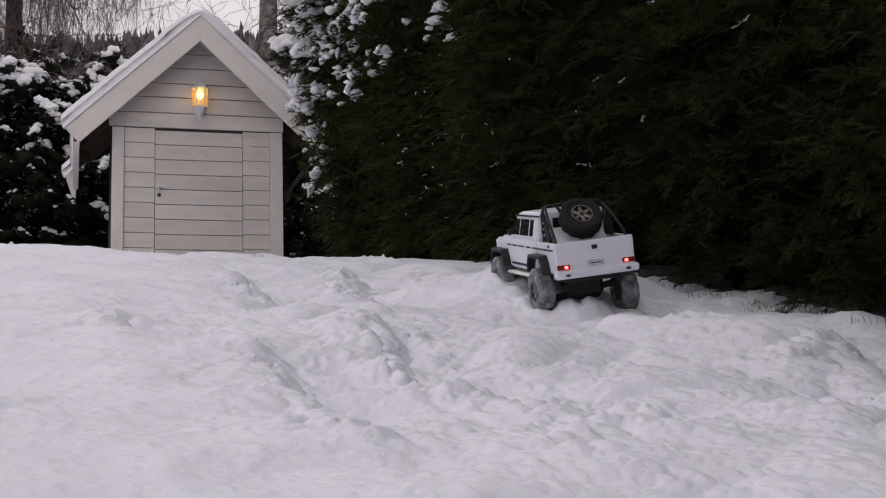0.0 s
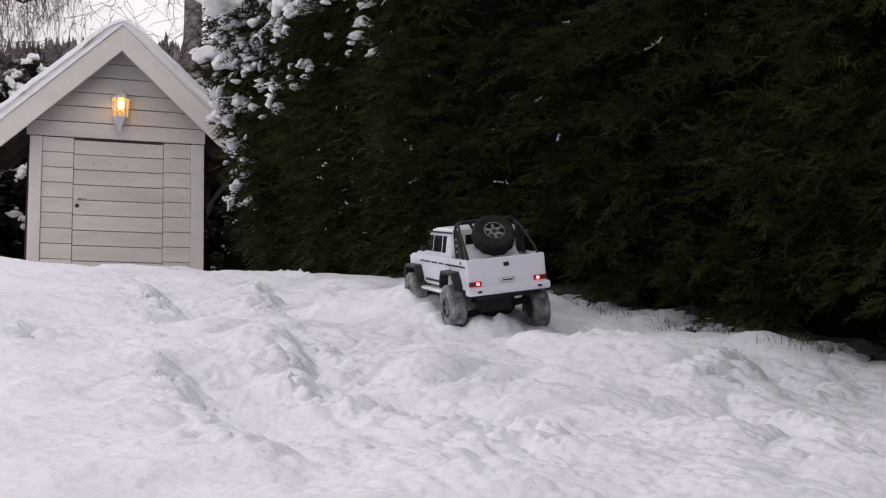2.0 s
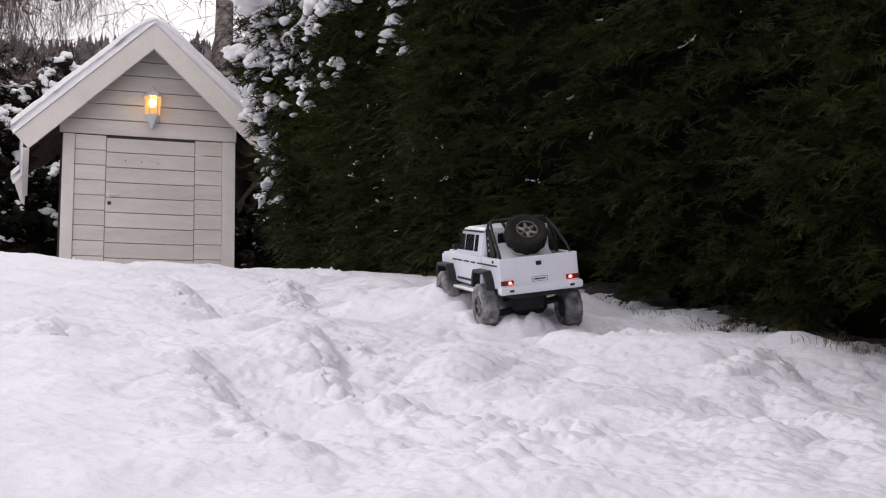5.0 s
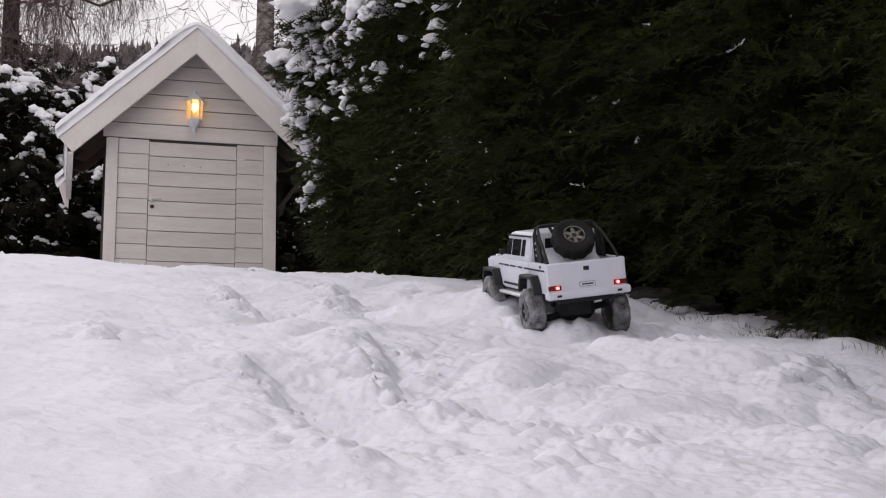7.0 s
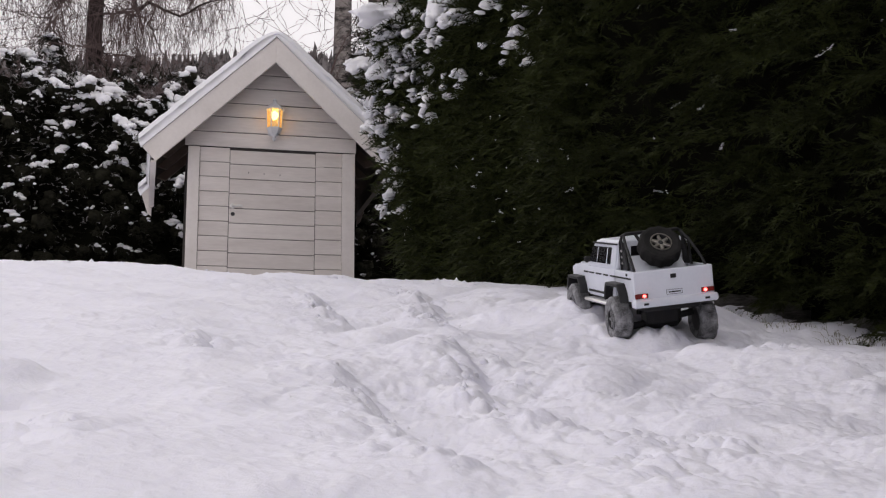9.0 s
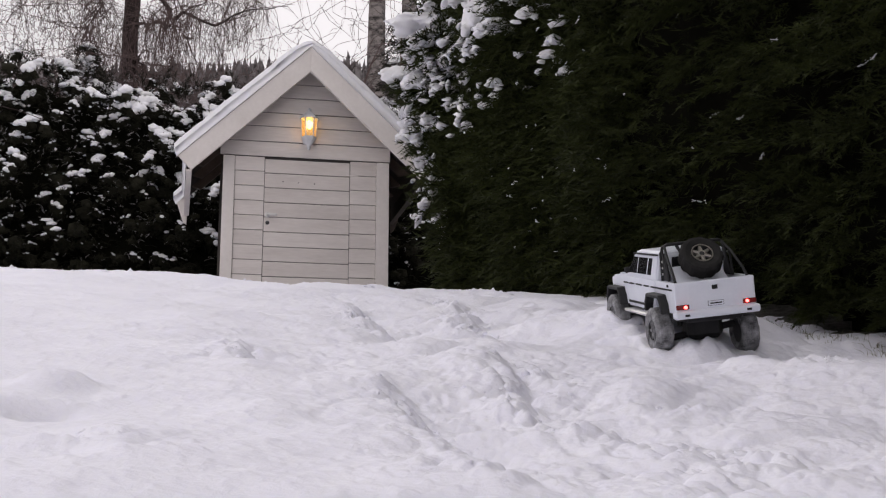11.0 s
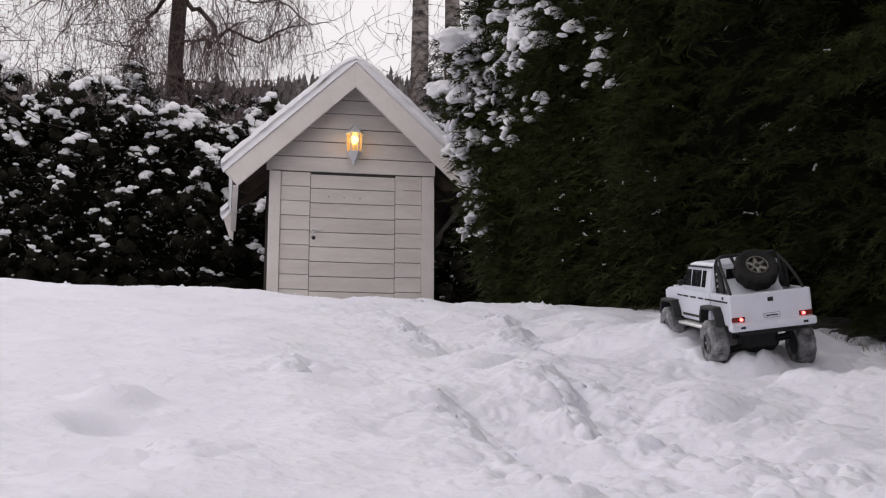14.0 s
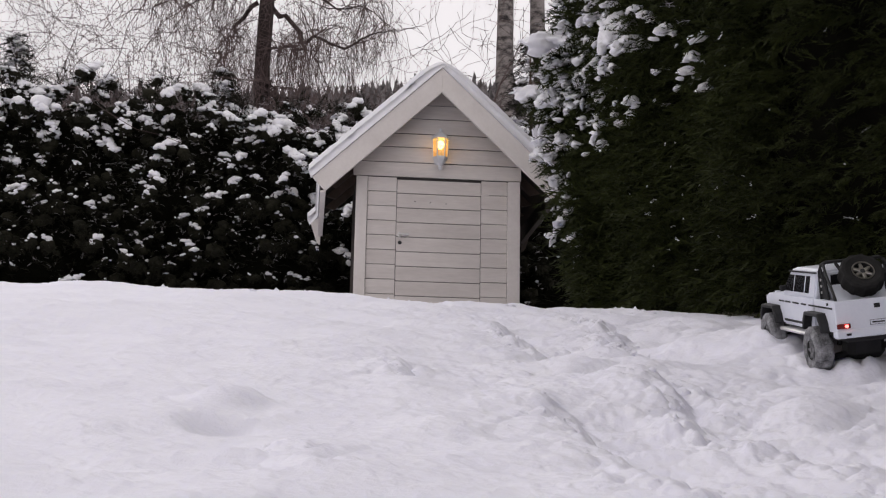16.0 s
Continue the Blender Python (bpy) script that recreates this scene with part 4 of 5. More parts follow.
def build_back_hedge():
    rng = np.random.RandomState(33)
    spots = np.arange(-7.4, 4.4, 0.95)
    for xc in spots:
        x0, x1 = xc - 0.475, xc + 0.475
        g = 2.15
        tree = tagged(new("hedge_yew"), "dark clipped evergreen hedge bush loaded with snow", "hedge", group="snow-laden hedge behind the shed")
        tree.location = (xc, 15.9, g)
        base = np.array(tree.location)
        v, f = tube_arrays([([(0, 0, -0.2), (0.03, 0, 1.0), (-0.02, 0.02, 2.2)], [0.07, 0.05, 0.02])], 7)
        arrays("trunk", v, f, BARK, tree, smooth=True)
        # closed core of the bush; its near-black paints the shade behind the boughs
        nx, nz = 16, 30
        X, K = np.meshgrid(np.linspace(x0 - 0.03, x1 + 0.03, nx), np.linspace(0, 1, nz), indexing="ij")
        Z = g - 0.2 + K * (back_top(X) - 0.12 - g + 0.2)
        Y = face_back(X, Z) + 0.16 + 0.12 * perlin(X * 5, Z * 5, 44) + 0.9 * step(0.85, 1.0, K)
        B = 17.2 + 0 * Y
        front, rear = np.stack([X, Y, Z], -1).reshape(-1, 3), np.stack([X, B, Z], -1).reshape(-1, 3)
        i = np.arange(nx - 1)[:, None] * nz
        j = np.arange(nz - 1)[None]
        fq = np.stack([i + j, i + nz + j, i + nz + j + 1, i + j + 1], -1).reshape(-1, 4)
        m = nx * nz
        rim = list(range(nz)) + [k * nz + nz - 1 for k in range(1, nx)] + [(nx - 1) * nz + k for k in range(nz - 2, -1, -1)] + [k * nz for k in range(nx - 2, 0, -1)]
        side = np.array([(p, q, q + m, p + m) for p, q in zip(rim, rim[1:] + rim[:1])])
        arrays("inner_growth", np.concatenate([front, rear]) - base, np.concatenate([fq, fq[:, ::-1] + m, side]), CORE, tree, "closed near-black core standing for the shade among inner twigs")
        shown = -4.9 < xc < 3.0
        count = 420 if shown else 120
        xx = rng.uniform(x0 - 0.08, x1 + 0.08, count)
        k = rng.uniform(0, 1, count) ** 0.7
        zz = g + k * (back_top(xx) - g)
        p = np.stack([xx, face_back(xx, zz) + rng.uniform(0.06, 0.30, count), zz], -1)
        o = np.stack([rng.normal(0, 0.55, count), -1.0 + 0.6 * k + rng.normal(0, 0.3, count), rng.normal(0.05, 0.4, count) + 0.9 * (k > 0.9)], -1)
        size = rng.uniform(0.12, 0.26, count)
        pieces = []
        if shown:
            # boughs that stand out from the face, the upper ones capped with snow
            ps, os, ss, mounds = [], [], [], []
            for _ in range(104):
                x = rng.uniform(x0, x1)
                k = 1 - rng.uniform(0, 1) ** 1.15 * 0.99
                z = g + k * (float(back_top(x)) - g)
                r = 0.04 + 0.085 * rng.uniform(0, 1) ** 1.4
                y = float(face_back(x, z)) - rng.uniform(-0.05, 0.20) + (rng.uniform(0.0, 0.7) if k > 0.9 else 0)
                c = np.array([x, y, z])
                lean = np.array([rng.choice((-1, 1)) * rng.uniform(0.2, 1.0), -rng.uniform(0.3, 0.7), -rng.uniform(0.2, 0.9)])
                lean /= np.linalg.norm(lean)
                laden = rng.uniform() < 0.06 + 0.98 * k ** 1.35 - (0.35 if x > 1.3 and k < 0.75 else 0)
                for j in range(2):
                    v, f = lobe(rng, c + lean * r * 0.6 * j, r * (0.85 - 0.18 * j) * np.array([1.0, 0.8, 0.75]), 1)
                    mounds.append((v, f))
                many = 30
                d = rng.normal(0, 1, (many, 3)) * np.array([1.1, 0.9, 0.8])
                d /= np.linalg.norm(d, axis=1, keepdims=True)
                if laden:
                    d[:, 2] = np.minimum(d[:, 2], 0.05)
                along = rng.uniform(0, 1.3, (many, 1))
                ps.append(c + lean * r * along + d * r * 0.6)
                os.append(d + 0.5 * lean + rng.normal(0, 0.3, (many, 3)))
                ss.append((0.025 + 0.42 * r) * rng.uniform(0.6, 1.3, many))
                if laden:
                    e = r * rng.uniform(0.6, 1.2) * (0.45 + 0.62 * k)
                    v, f = snow_pad(rng, (1.1 * e, 0.85 * e, e * rng.uniform(0.75, 1.1)), rng.randint(5, 9), 2 if e > 0.06 else 1, rng.uniform(0.5, 1.5) * np.sign(-lean[0]))
                    pieces.append((v + c + np.array([0, -0.1 * r, 0.55 * r]), f))
                    for j in range(rng.randint(0, 4)):
                        w = e * (0.62 - 0.12 * j) * rng.uniform(0.7, 1.1)
                        pieces.append(lobe(rng, c + lean * r * (0.75 + 0.5 * j) + np.array([0, -0.1 * r, 0.62 * r]) + rng.normal(0, 0.12 * r, 3), (w * rng.uniform(0.8, 1.4), w, 0.75 * w), 1 if w < 0.03 else 2))
                if rng.uniform() < 0.2 + 0.8 * k:
                    e = rng.uniform(0.010, 0.026)
                    pieces.append(lobe(rng, c + d[0] * r * 1.2, (e * rng.uniform(0.8, 2.0), e, e * 0.8), 1))
            v, f = join(mounds)
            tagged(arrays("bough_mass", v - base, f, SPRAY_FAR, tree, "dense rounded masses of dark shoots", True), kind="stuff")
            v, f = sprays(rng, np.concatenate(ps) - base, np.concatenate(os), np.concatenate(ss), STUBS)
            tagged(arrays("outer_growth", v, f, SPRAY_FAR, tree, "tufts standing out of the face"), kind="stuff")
            # shoots thinly coated with snow
            many = 340
            xf = rng.uniform(x0, x1, many)
            kf = 1 - 0.8 * rng.uniform(0, 1, many) ** 1.8
            zf = g + kf * (back_top(xf) - g)
            pf = np.stack([xf, face_back(xf, zf) - rng.uniform(-0.05, 0.18, many) + 0.3 * (kf > 0.9), zf + 0.03], -1)
            of = np.stack([rng.normal(0, 0.8, many), -0.7 + rng.normal(0, 0.3, many), rng.normal(0.1, 0.4, many)], -1)
            v, f = sprays(rng, pf - base, of, rng.uniform(0.05, 0.10, many), LIGHT)
            tagged(arrays("frosted_growth", v, f, FROSTED, tree, "shoots thinly coated with snow"), kind="stuff")
        v, f = sprays(rng, p - base, o, size, LIGHT)
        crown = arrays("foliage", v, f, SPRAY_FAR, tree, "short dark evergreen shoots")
        tagged(crown, kind="stuff")
        if pieces:
            v, f = join(pieces)
            load = arrays("snow_load", v - base, f, SNOW_CLUMP, tree, "clumps of snow caught on the shoots", smooth=True)
            tagged(load, kind="stuff")


build_back_hedge()


# ---- trees behind ----
def grow(rng, start, heading, length, radius, depth, paths, bend=0.25, droop=0.0, kids=(3, 6), shrink=0.62, steps=0):
    n = steps or (7 if depth > 1 else 5)
    pts, rad = [np.array(start, float)], [radius]
    d = np.array(heading, float)
    d /= np.linalg.norm(d)
    for i in range(n):
        d = d + rng.normal(0, bend, 3) * 0.5 + np.array([0, 0, -droop])
        d /= np.linalg.norm(d)
        pts.append(pts[-1] + d * length / n)
        rad.append(max(radius * (1 - 0.80 * (i + 1) / n), 0.0045))
    paths.append((np.array(pts), np.array(rad)))
    if depth > 0:
        for _ in range(rng.randint(*kids)):
            k = rng.randint(2, n + 1)
            side = rng.normal(0, 1, 3)
            side[2] = side[2] * 0.6 + 0.15
            h = d * 0.8 + side / np.linalg.norm(side)
            grow(rng, pts[k], h, length * shrink * rng.uniform(0.7, 1.2), rad[k] * 0.6, depth - 1, paths, bend, droop * 1.5, kids, shrink)
    return pts


def hanging(rng, at, length, paths, radius=0.008):
    n = 6
    p = np.array(at, float)
    pts = [p.copy()]
    d = np.array([rng.normal(0, 0.6), rng.normal(0, 0.6), -0.1])
    for i in range(n):
        d = d * 0.6 + np.array([rng.normal(0, 0.17), rng.normal(0, 0.17), -0.5])
        p = p + d / np.linalg.norm(d) * length / n
        pts.append(p.copy())
    paths.append((np.array(pts), np.linspace(radius, radius * 0.45, n + 1)))


def finish_tree(name, label, base, trunk, bark, limbs, twigs):
    tree = tagged(new(name), label, "tree")
    tree.location = base
    b = np.array(base)
    v, f = tube_arrays([trunk], 12)
    arrays("trunk", v - b, f, bark, tree, smooth=True)
    for pts, rad in limbs:
        v, f = tube_arrays([(pts, rad)], 6)
        arrays("limb", v - b, f, bark, tree, smooth=True)
    v, f = tube_arrays(twigs, 3)
    tagged(arrays("crown", v - b, f, TWIG, tree, "fine bare twigs"), kind="stuff")
    return tree


def smooth_line(points, n):
    """A rounded line through the points."""
    p = np.array(points, float)
    q = np.concatenate([[2 * p[0] - p[1]], p, [2 * p[-1] - p[-2]]])
    t = np.linspace(0, len(p) - 1.0001, n)
    i = t.astype(int)
    k = (t - i)[:, None]
    a, b, c, d = q[i], q[i + 1], q[i + 2], q[i + 3]
    return 0.5 * (2 * b + (c - a) * k + (2 * a - 5 * b + 4 * c - d) * k ** 2 + (3 * b - a - 3 * c + d) * k ** 3)


def build_big_tree():
    rng = np.random.RandomState(8)
    y = 40.0
    base = (-1.9, y, 3.6)
    trunk = (np.array([(-1.9, y, 3.2), (-2.0, y, 8), (-1.98, y, 12), (-2.07, y, 14.5), (-2.0, y, 17), (-2.2, y + 0.3, 21), (-2.0, y, 27)]), np.array([0.36, 0.30, 0.275, 0.25, 0.24, 0.18, 0.04]))
    lines = [
        ([(-1.87, y, 16.5), (-1.2, y - 0.1, 15.88), (-0.75, y - 0.3, 15.19), (-0.35, y - 0.4, 15.35), (0.5, y - 0.7, 14.94), (1.2, y - 0.9, 15.30), (1.9, y - 1, 15.45)], 0.095),
        ([(-2.3, y, 16.6), (-2.94, y + 0.3, 15.88), (-3.36, y + 0.4, 15.27), (-3.59, y + 0.6, 14.3)], 0.08),
        ([(-2.2, y, 17.0), (-3.0, y - 0.2, 16.6), (-3.5, y - 0.3, 16.85), (-4.4, y - 0.5, 16.2), (-5.0, y - 0.6, 16.4), (-5.8, y - 0.8, 15.8)], 0.045),
        ([(-1.9, y, 17.8), (-0.9, y + 0.4, 17.5), (0.3, y + 0.8, 16.9), (1.2, y + 1.1, 17.1), (2.2, y + 1.4, 16.5), (3.0, y + 1.5, 16.6)], 0.045),
        ([(-2.1, y, 18.2), (-3.4, y + 0.6, 18.4), (-5.2, y + 1, 17.8), (-6.8, y + 1.3, 17.2)], 0.10),
        ([(-1.85, y, 15.0), (-1.2, y - 0.3, 15.05), (-0.1, y - 0.6, 14.4)], 0.045),
        ([(-1.85, y, 13.9), (-1.6, y - 0.3, 13.5), (-1.4, y - 0.4, 12.9)], 0.04),
    ]
    limbs, twigs = [], []
    for pts, r in lines:
        p = smooth_line(pts, 16)
        p[1:-1] += rng.normal(0, 0.05, (14, 3))
        limbs.append((p, r * np.linspace(1, 0.35, 16) ** 1.5))
        for _ in range(24):
            q = p[rng.randint(3, 16 if pts[-1][0] < 0 else 13)]
            h = rng.normal(0, 1, 3) + np.array([0, 0, 0.1])
            own = []
            grow(rng, q, h, rng.uniform(0.8, 2.0), 0.026, 2, own, 0.38, 0.10, (2, 5))
            twigs += own
            for _ in range(2):
                hanging(rng, p[rng.randint(3, 13)], rng.uniform(1.0, 2.6), twigs, 0.0075)
            for o, _ in own:
                if rng.uniform() < 0.7:
                    hanging(rng, o[-1], rng.uniform(0.6, 1.8), twigs, 0.0075)
    finish_tree("bare_tree", "old dark-barked bare tree with crooked drooping limbs", base, trunk, DARK_BARK, limbs, twigs)


def build_birch(seed, x, y, z0, top, r, lean, hangs):
    rng = np.random.RandomState(seed)
    trunk = (np.array([(x, y, z0), (x + lean * 0.4, y, z0 + (top - z0) * 0.4), (x + lean * 0.7, y, z0 + (top - z0) * 0.7), (x + lean, y, top)]), np.array([r * 1.15, r, r * 0.75, 0.03]))
    limbs, twigs = [], []
    for i in range(11):
        k = rng.uniform(0.62, 0.97)
        p = np.array([x + lean * k, y, z0 + (top - z0) * k])
        own = []
        grow(rng, p, (rng.normal(0, 1), rng.normal(0, 0.7), 0.6), rng.uniform(2, 4.2), 0.022, 0, own, 0.75, 0.08, steps=12)
        limbs += own
        for pts, _ in own:
            for _ in range(hangs):
                hanging(rng, pts[rng.randint(3, len(pts))], rng.uniform(1.0, 2.8), twigs, 0.005)
    finish_tree("birch_tree", "tall birch with grey-white peeling bark and hanging twigs", (x, y, z0), trunk, BIRCH, limbs, twigs)


def build_thicket(seed, x, y, z0, stems, height, label):
    rng = np.random.RandomState(seed)
    limbs, twigs = [], []
    for i in range(stems):
        own = []
        grow(rng, (x + rng.normal(0, 0.5), y + rng.normal(0, 0.4), z0), (rng.normal(0, 0.36), rng.normal(0, 0.2), 1), height * rng.uniform(0.7, 1.05), 0.040, 3, own, 0.62, 0.0, (4, 7), 0.58)
        limbs.append(own[0])
        twigs += own[1:]
    trunk = limbs.pop(0)
    finish_tree("bare_tree", label, (x, y, z0), trunk, TWIG, limbs, twigs)


build_big_tree()
build_birch(3, 3.38, 24.0, 2.6, 17.0, 0.185, 0.15, 8)
build_birch(4, 4.35, 25.0, 2.6, 16.0, 0.19, -0.10, 6)
build_thicket(6, -5.3, 27.0, 2.7, 5, 8.2, "many-stemmed bare tree with spreading grey twigs")
build_thicket(21, -6.6, 29.0, 2.8, 5, 9.6, "many-stemmed bare tree with spreading grey twigs")
build_thicket(23, -6.0, 24.5, 2.6, 4, 6.4, "low bare bush with dense brown twigs")
build_thicket(24, -4.3, 25.5, 2.6, 4, 5.8, "low bare bush with dense brown twigs")
build_thicket(31, -6.5, 26.5, 2.7, 6, 8.6, "many-stemmed bare tree with spreading grey twigs")
build_thicket(33, -5.0, 29.0, 2.8, 6, 8.8, "many-stemmed bare tree with spreading grey twigs")
build_thicket(7, -3.6, 30.0, 2.8, 4, 8.0, "slender bare tree with fine upright twigs")
build_thicket(9, -7.6, 30.0, 2.8, 5, 9.5, "many-stemmed bare tree with spreading grey twigs")
build_thicket(16, -2.6, 34.0, 3.0, 6, 9.0, "many-stemmed bare tree with spreading grey twigs")
build_thicket(18, -10.0, 36.0, 3.0, 5, 10.0, "many-stemmed bare tree with spreading grey twigs")
build_thicket(19, 2.2, 26.0, 2.7, 5, 4.6, "low bare bush with dense brown twigs")
build_thicket(26, 2.35, 18.6, 2.5, 7, 4.8, "low bare bush with dense brown twigs")


def build_conifer(seed, x, y, z0, height, wide):
    """A small spruce behind the hedge with snow on its boughs."""
    rng = np.random.RandomState(seed)
    tree = tagged(new("small_spruce"), "small dark spruce with snow on its boughs behind the hedge", "tree", group="small spruces behind the hedge")
    tree.location = (x, y, z0)
    v, f = tube_arrays([([(0, 0, 0), (0.02, 0, height * 0.5), (0, 0, height)], [0.07, 0.045, 0.008])], 7)
    arrays("trunk", v, f, BARK, tree, smooth=True)
    n = 900
    k = rng.uniform(0.05, 1, n) ** 0.8
    a = rng.uniform(0, 6.283, n)
    r = wide * (1 - k) * rng.uniform(0.35, 1, n)
    p = np.stack([r * np.cos(a), r * np.sin(a), height * k], -1)
    o = np.stack([np.cos(a), np.sin(a), rng.normal(-0.1, 0.25, n)], -1)
    v, f = sprays(rng, p, o, rng.uniform(0.15, 0.34, n), LIGHT)
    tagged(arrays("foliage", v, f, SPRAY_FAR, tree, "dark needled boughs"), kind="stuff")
    pieces = []
    for i in rng.choice(n, 90, replace=False):
        s = rng.uniform(0.02, 0.07)
        pieces.append(lump(rng, p[i] * np.array([1.15, 1.15, 1]) + np.array([0, 0, 0.05]), (s * 1.6, s * 1.0, s * 0.7), 2, 1.0))
    v, f = join(pieces)
    tagged(arrays("snow_load", v, f, SNOW_CLUMP, tree, "snow on the boughs", smooth=True), kind="stuff")


build_conifer(51, -4.9, 19.0, 2.4, 4.9, 1.2)
build_conifer(52, -3.4, 21.0, 2.4, 4.3, 0.9)
build_conifer(53, 0.2, 22.0, 2.5, 4.9, 0.9)
build_conifer(54, 2.9, 17.8, 2.4, 4.8, 1.3)
build_conifer(55, -1.75, 19.0, 2.4, 4.5, 1.2)


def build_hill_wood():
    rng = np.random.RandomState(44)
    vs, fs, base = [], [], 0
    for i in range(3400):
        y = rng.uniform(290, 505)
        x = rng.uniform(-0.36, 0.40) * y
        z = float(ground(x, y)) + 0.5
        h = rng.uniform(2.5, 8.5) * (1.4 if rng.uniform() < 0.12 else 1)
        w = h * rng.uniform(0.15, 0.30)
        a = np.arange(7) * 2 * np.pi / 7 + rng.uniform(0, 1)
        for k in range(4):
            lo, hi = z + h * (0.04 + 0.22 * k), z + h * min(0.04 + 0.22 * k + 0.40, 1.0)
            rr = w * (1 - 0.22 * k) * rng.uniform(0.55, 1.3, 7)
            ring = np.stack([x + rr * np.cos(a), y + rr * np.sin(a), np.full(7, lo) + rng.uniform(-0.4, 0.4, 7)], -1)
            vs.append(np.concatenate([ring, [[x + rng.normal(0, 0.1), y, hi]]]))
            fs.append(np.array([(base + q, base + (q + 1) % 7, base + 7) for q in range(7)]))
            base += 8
    # far haze is mixed into the trees' own grey
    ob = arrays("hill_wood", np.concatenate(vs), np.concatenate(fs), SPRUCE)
    tagged(ob, "spruce wood on a far hillside, greyed for haze", "trees", kind="stuff")


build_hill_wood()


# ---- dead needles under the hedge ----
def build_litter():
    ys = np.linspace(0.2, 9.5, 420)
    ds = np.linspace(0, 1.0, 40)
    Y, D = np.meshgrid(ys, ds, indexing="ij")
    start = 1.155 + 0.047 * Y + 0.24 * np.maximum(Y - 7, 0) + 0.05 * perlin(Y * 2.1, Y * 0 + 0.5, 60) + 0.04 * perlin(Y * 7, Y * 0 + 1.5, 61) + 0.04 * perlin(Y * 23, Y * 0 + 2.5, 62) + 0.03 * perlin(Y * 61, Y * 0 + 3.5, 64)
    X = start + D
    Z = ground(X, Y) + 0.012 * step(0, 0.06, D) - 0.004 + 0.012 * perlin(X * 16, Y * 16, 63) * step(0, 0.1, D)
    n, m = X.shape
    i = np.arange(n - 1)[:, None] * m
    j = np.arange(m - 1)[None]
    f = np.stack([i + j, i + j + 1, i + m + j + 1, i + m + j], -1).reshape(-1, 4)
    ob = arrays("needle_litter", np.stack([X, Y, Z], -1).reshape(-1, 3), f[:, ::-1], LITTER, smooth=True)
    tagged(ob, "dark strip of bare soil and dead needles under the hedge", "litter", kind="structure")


build_litter()


# ---- withered grass under the hedge ----
def build_grass():
    rng = np.random.RandomState(17)
    paths = []
    tufts = [(1.055 + 0.05 * q + rng.normal(0, 0.022), q) for q in 1.06 + 3.2 * rng.uniform(0, 1, 90) ** 1.5]
    for n in range(1000):
        cx, cy = tufts[rng.randint(len(tufts))]
        spread = rng.uniform(0.004, 0.05)
        x, y = cx + rng.normal(0, 1) * spread, cy + rng.normal(0, 1.6) * spread
        z = float(ground(x, y)) if n % 4 == 0 or n == 0 else z
        if n % 4:
            x, y = px0 + rng.normal(0, 0.006), py0 + rng.normal(0, 0.006)
        px0, py0 = x, y
        h = 0.005 + 0.016 * rng.uniform(0, 1) ** 1.8
        d = rng.normal(0, 0.9, 2)
        pts = np.array([(x, y, z - 0.01), (x + d[0] * h * 0.3, y + d[1] * h * 0.3, z + h * 0.6), (x + d[0] * h * 0.9, y + d[1] * h * 0.9, z + h)])
        paths.append((pts, np.array([0.0006, 0.0005, 0.00015])))
    v, f = tube_arrays(paths, 3)
    tagged(arrays("withered_grass", v, f, GRASS), "dry grass blades poking through snow under the hedge", "grass", kind="stuff")


build_grass()



# ---- the toy truck ----
def wheel(parent, m, name="wheel", label="", rubber=None):
    w = new(name)
    w.parent = parent
    w.matrix_local = m
    if label:
        tagged(w, label=label)
    R, H = (0.041, 0.0160) if rubber else (0.0385, 0.0155)
    prof = [(0.0185, -H * 0.8), (0.030, -H), (0.036, -H * 0.92), (R, -H * 0.6), (R, H * 0.6), (0.036, H * 0.92), (0.030, H), (0.0185, H * 0.8), (0.018, 0.0)]
    tyre = lathe(prof[:-1], Matrix(), 48, ring_shape=True, ribs=lambda i, h: (1.0 if (i // 2) % 2 else 0.955) if abs(h) <= H * 0.93 else 1.0)
    part("tyre", tyre, rubber or RUBBER, w, "knobbly black tyre caked with snow" if rubber else "knobbly black rubber tyre")
    rim = lathe([(0.019, -H * 0.82), (0.019, H * 0.86), (0.0165, H * 0.88), (0.0155, H * 0.35), (0.007, H * 0.30), (0.0065, H * 0.75), (0.002, H * 0.8)], Matrix(), 28)
    part("rim", rim, DARK_METAL, w, "dark rim barrel")
    part("rim_lip", lathe([(0.0192, H * 0.80), (0.0192, H * 0.92), (0.0172, H * 0.92), (0.0168, H * 0.80)], Matrix(), 28, ring_shape=True), SNOWY_RUBBER if rubber else RIM, w, "rim lip caked with snow" if rubber else "pale metal rim lip")
    for i in range(6):
        k = math.radians(60 * i)
        bm = prism([(0.004, -0.0036), (0.0170, -0.0022), (0.0170, 0.0022), (0.004, 0.0036)], "z", H * 0.42, H * 0.80, 0.0008)
        bmesh.ops.transform(bm, matrix=Matrix.Rotation(k, 4, "Z"), verts=bm.verts)
        part("spoke", bm, SNOWY_RUBBER if rubber else RIM, w)
    return w


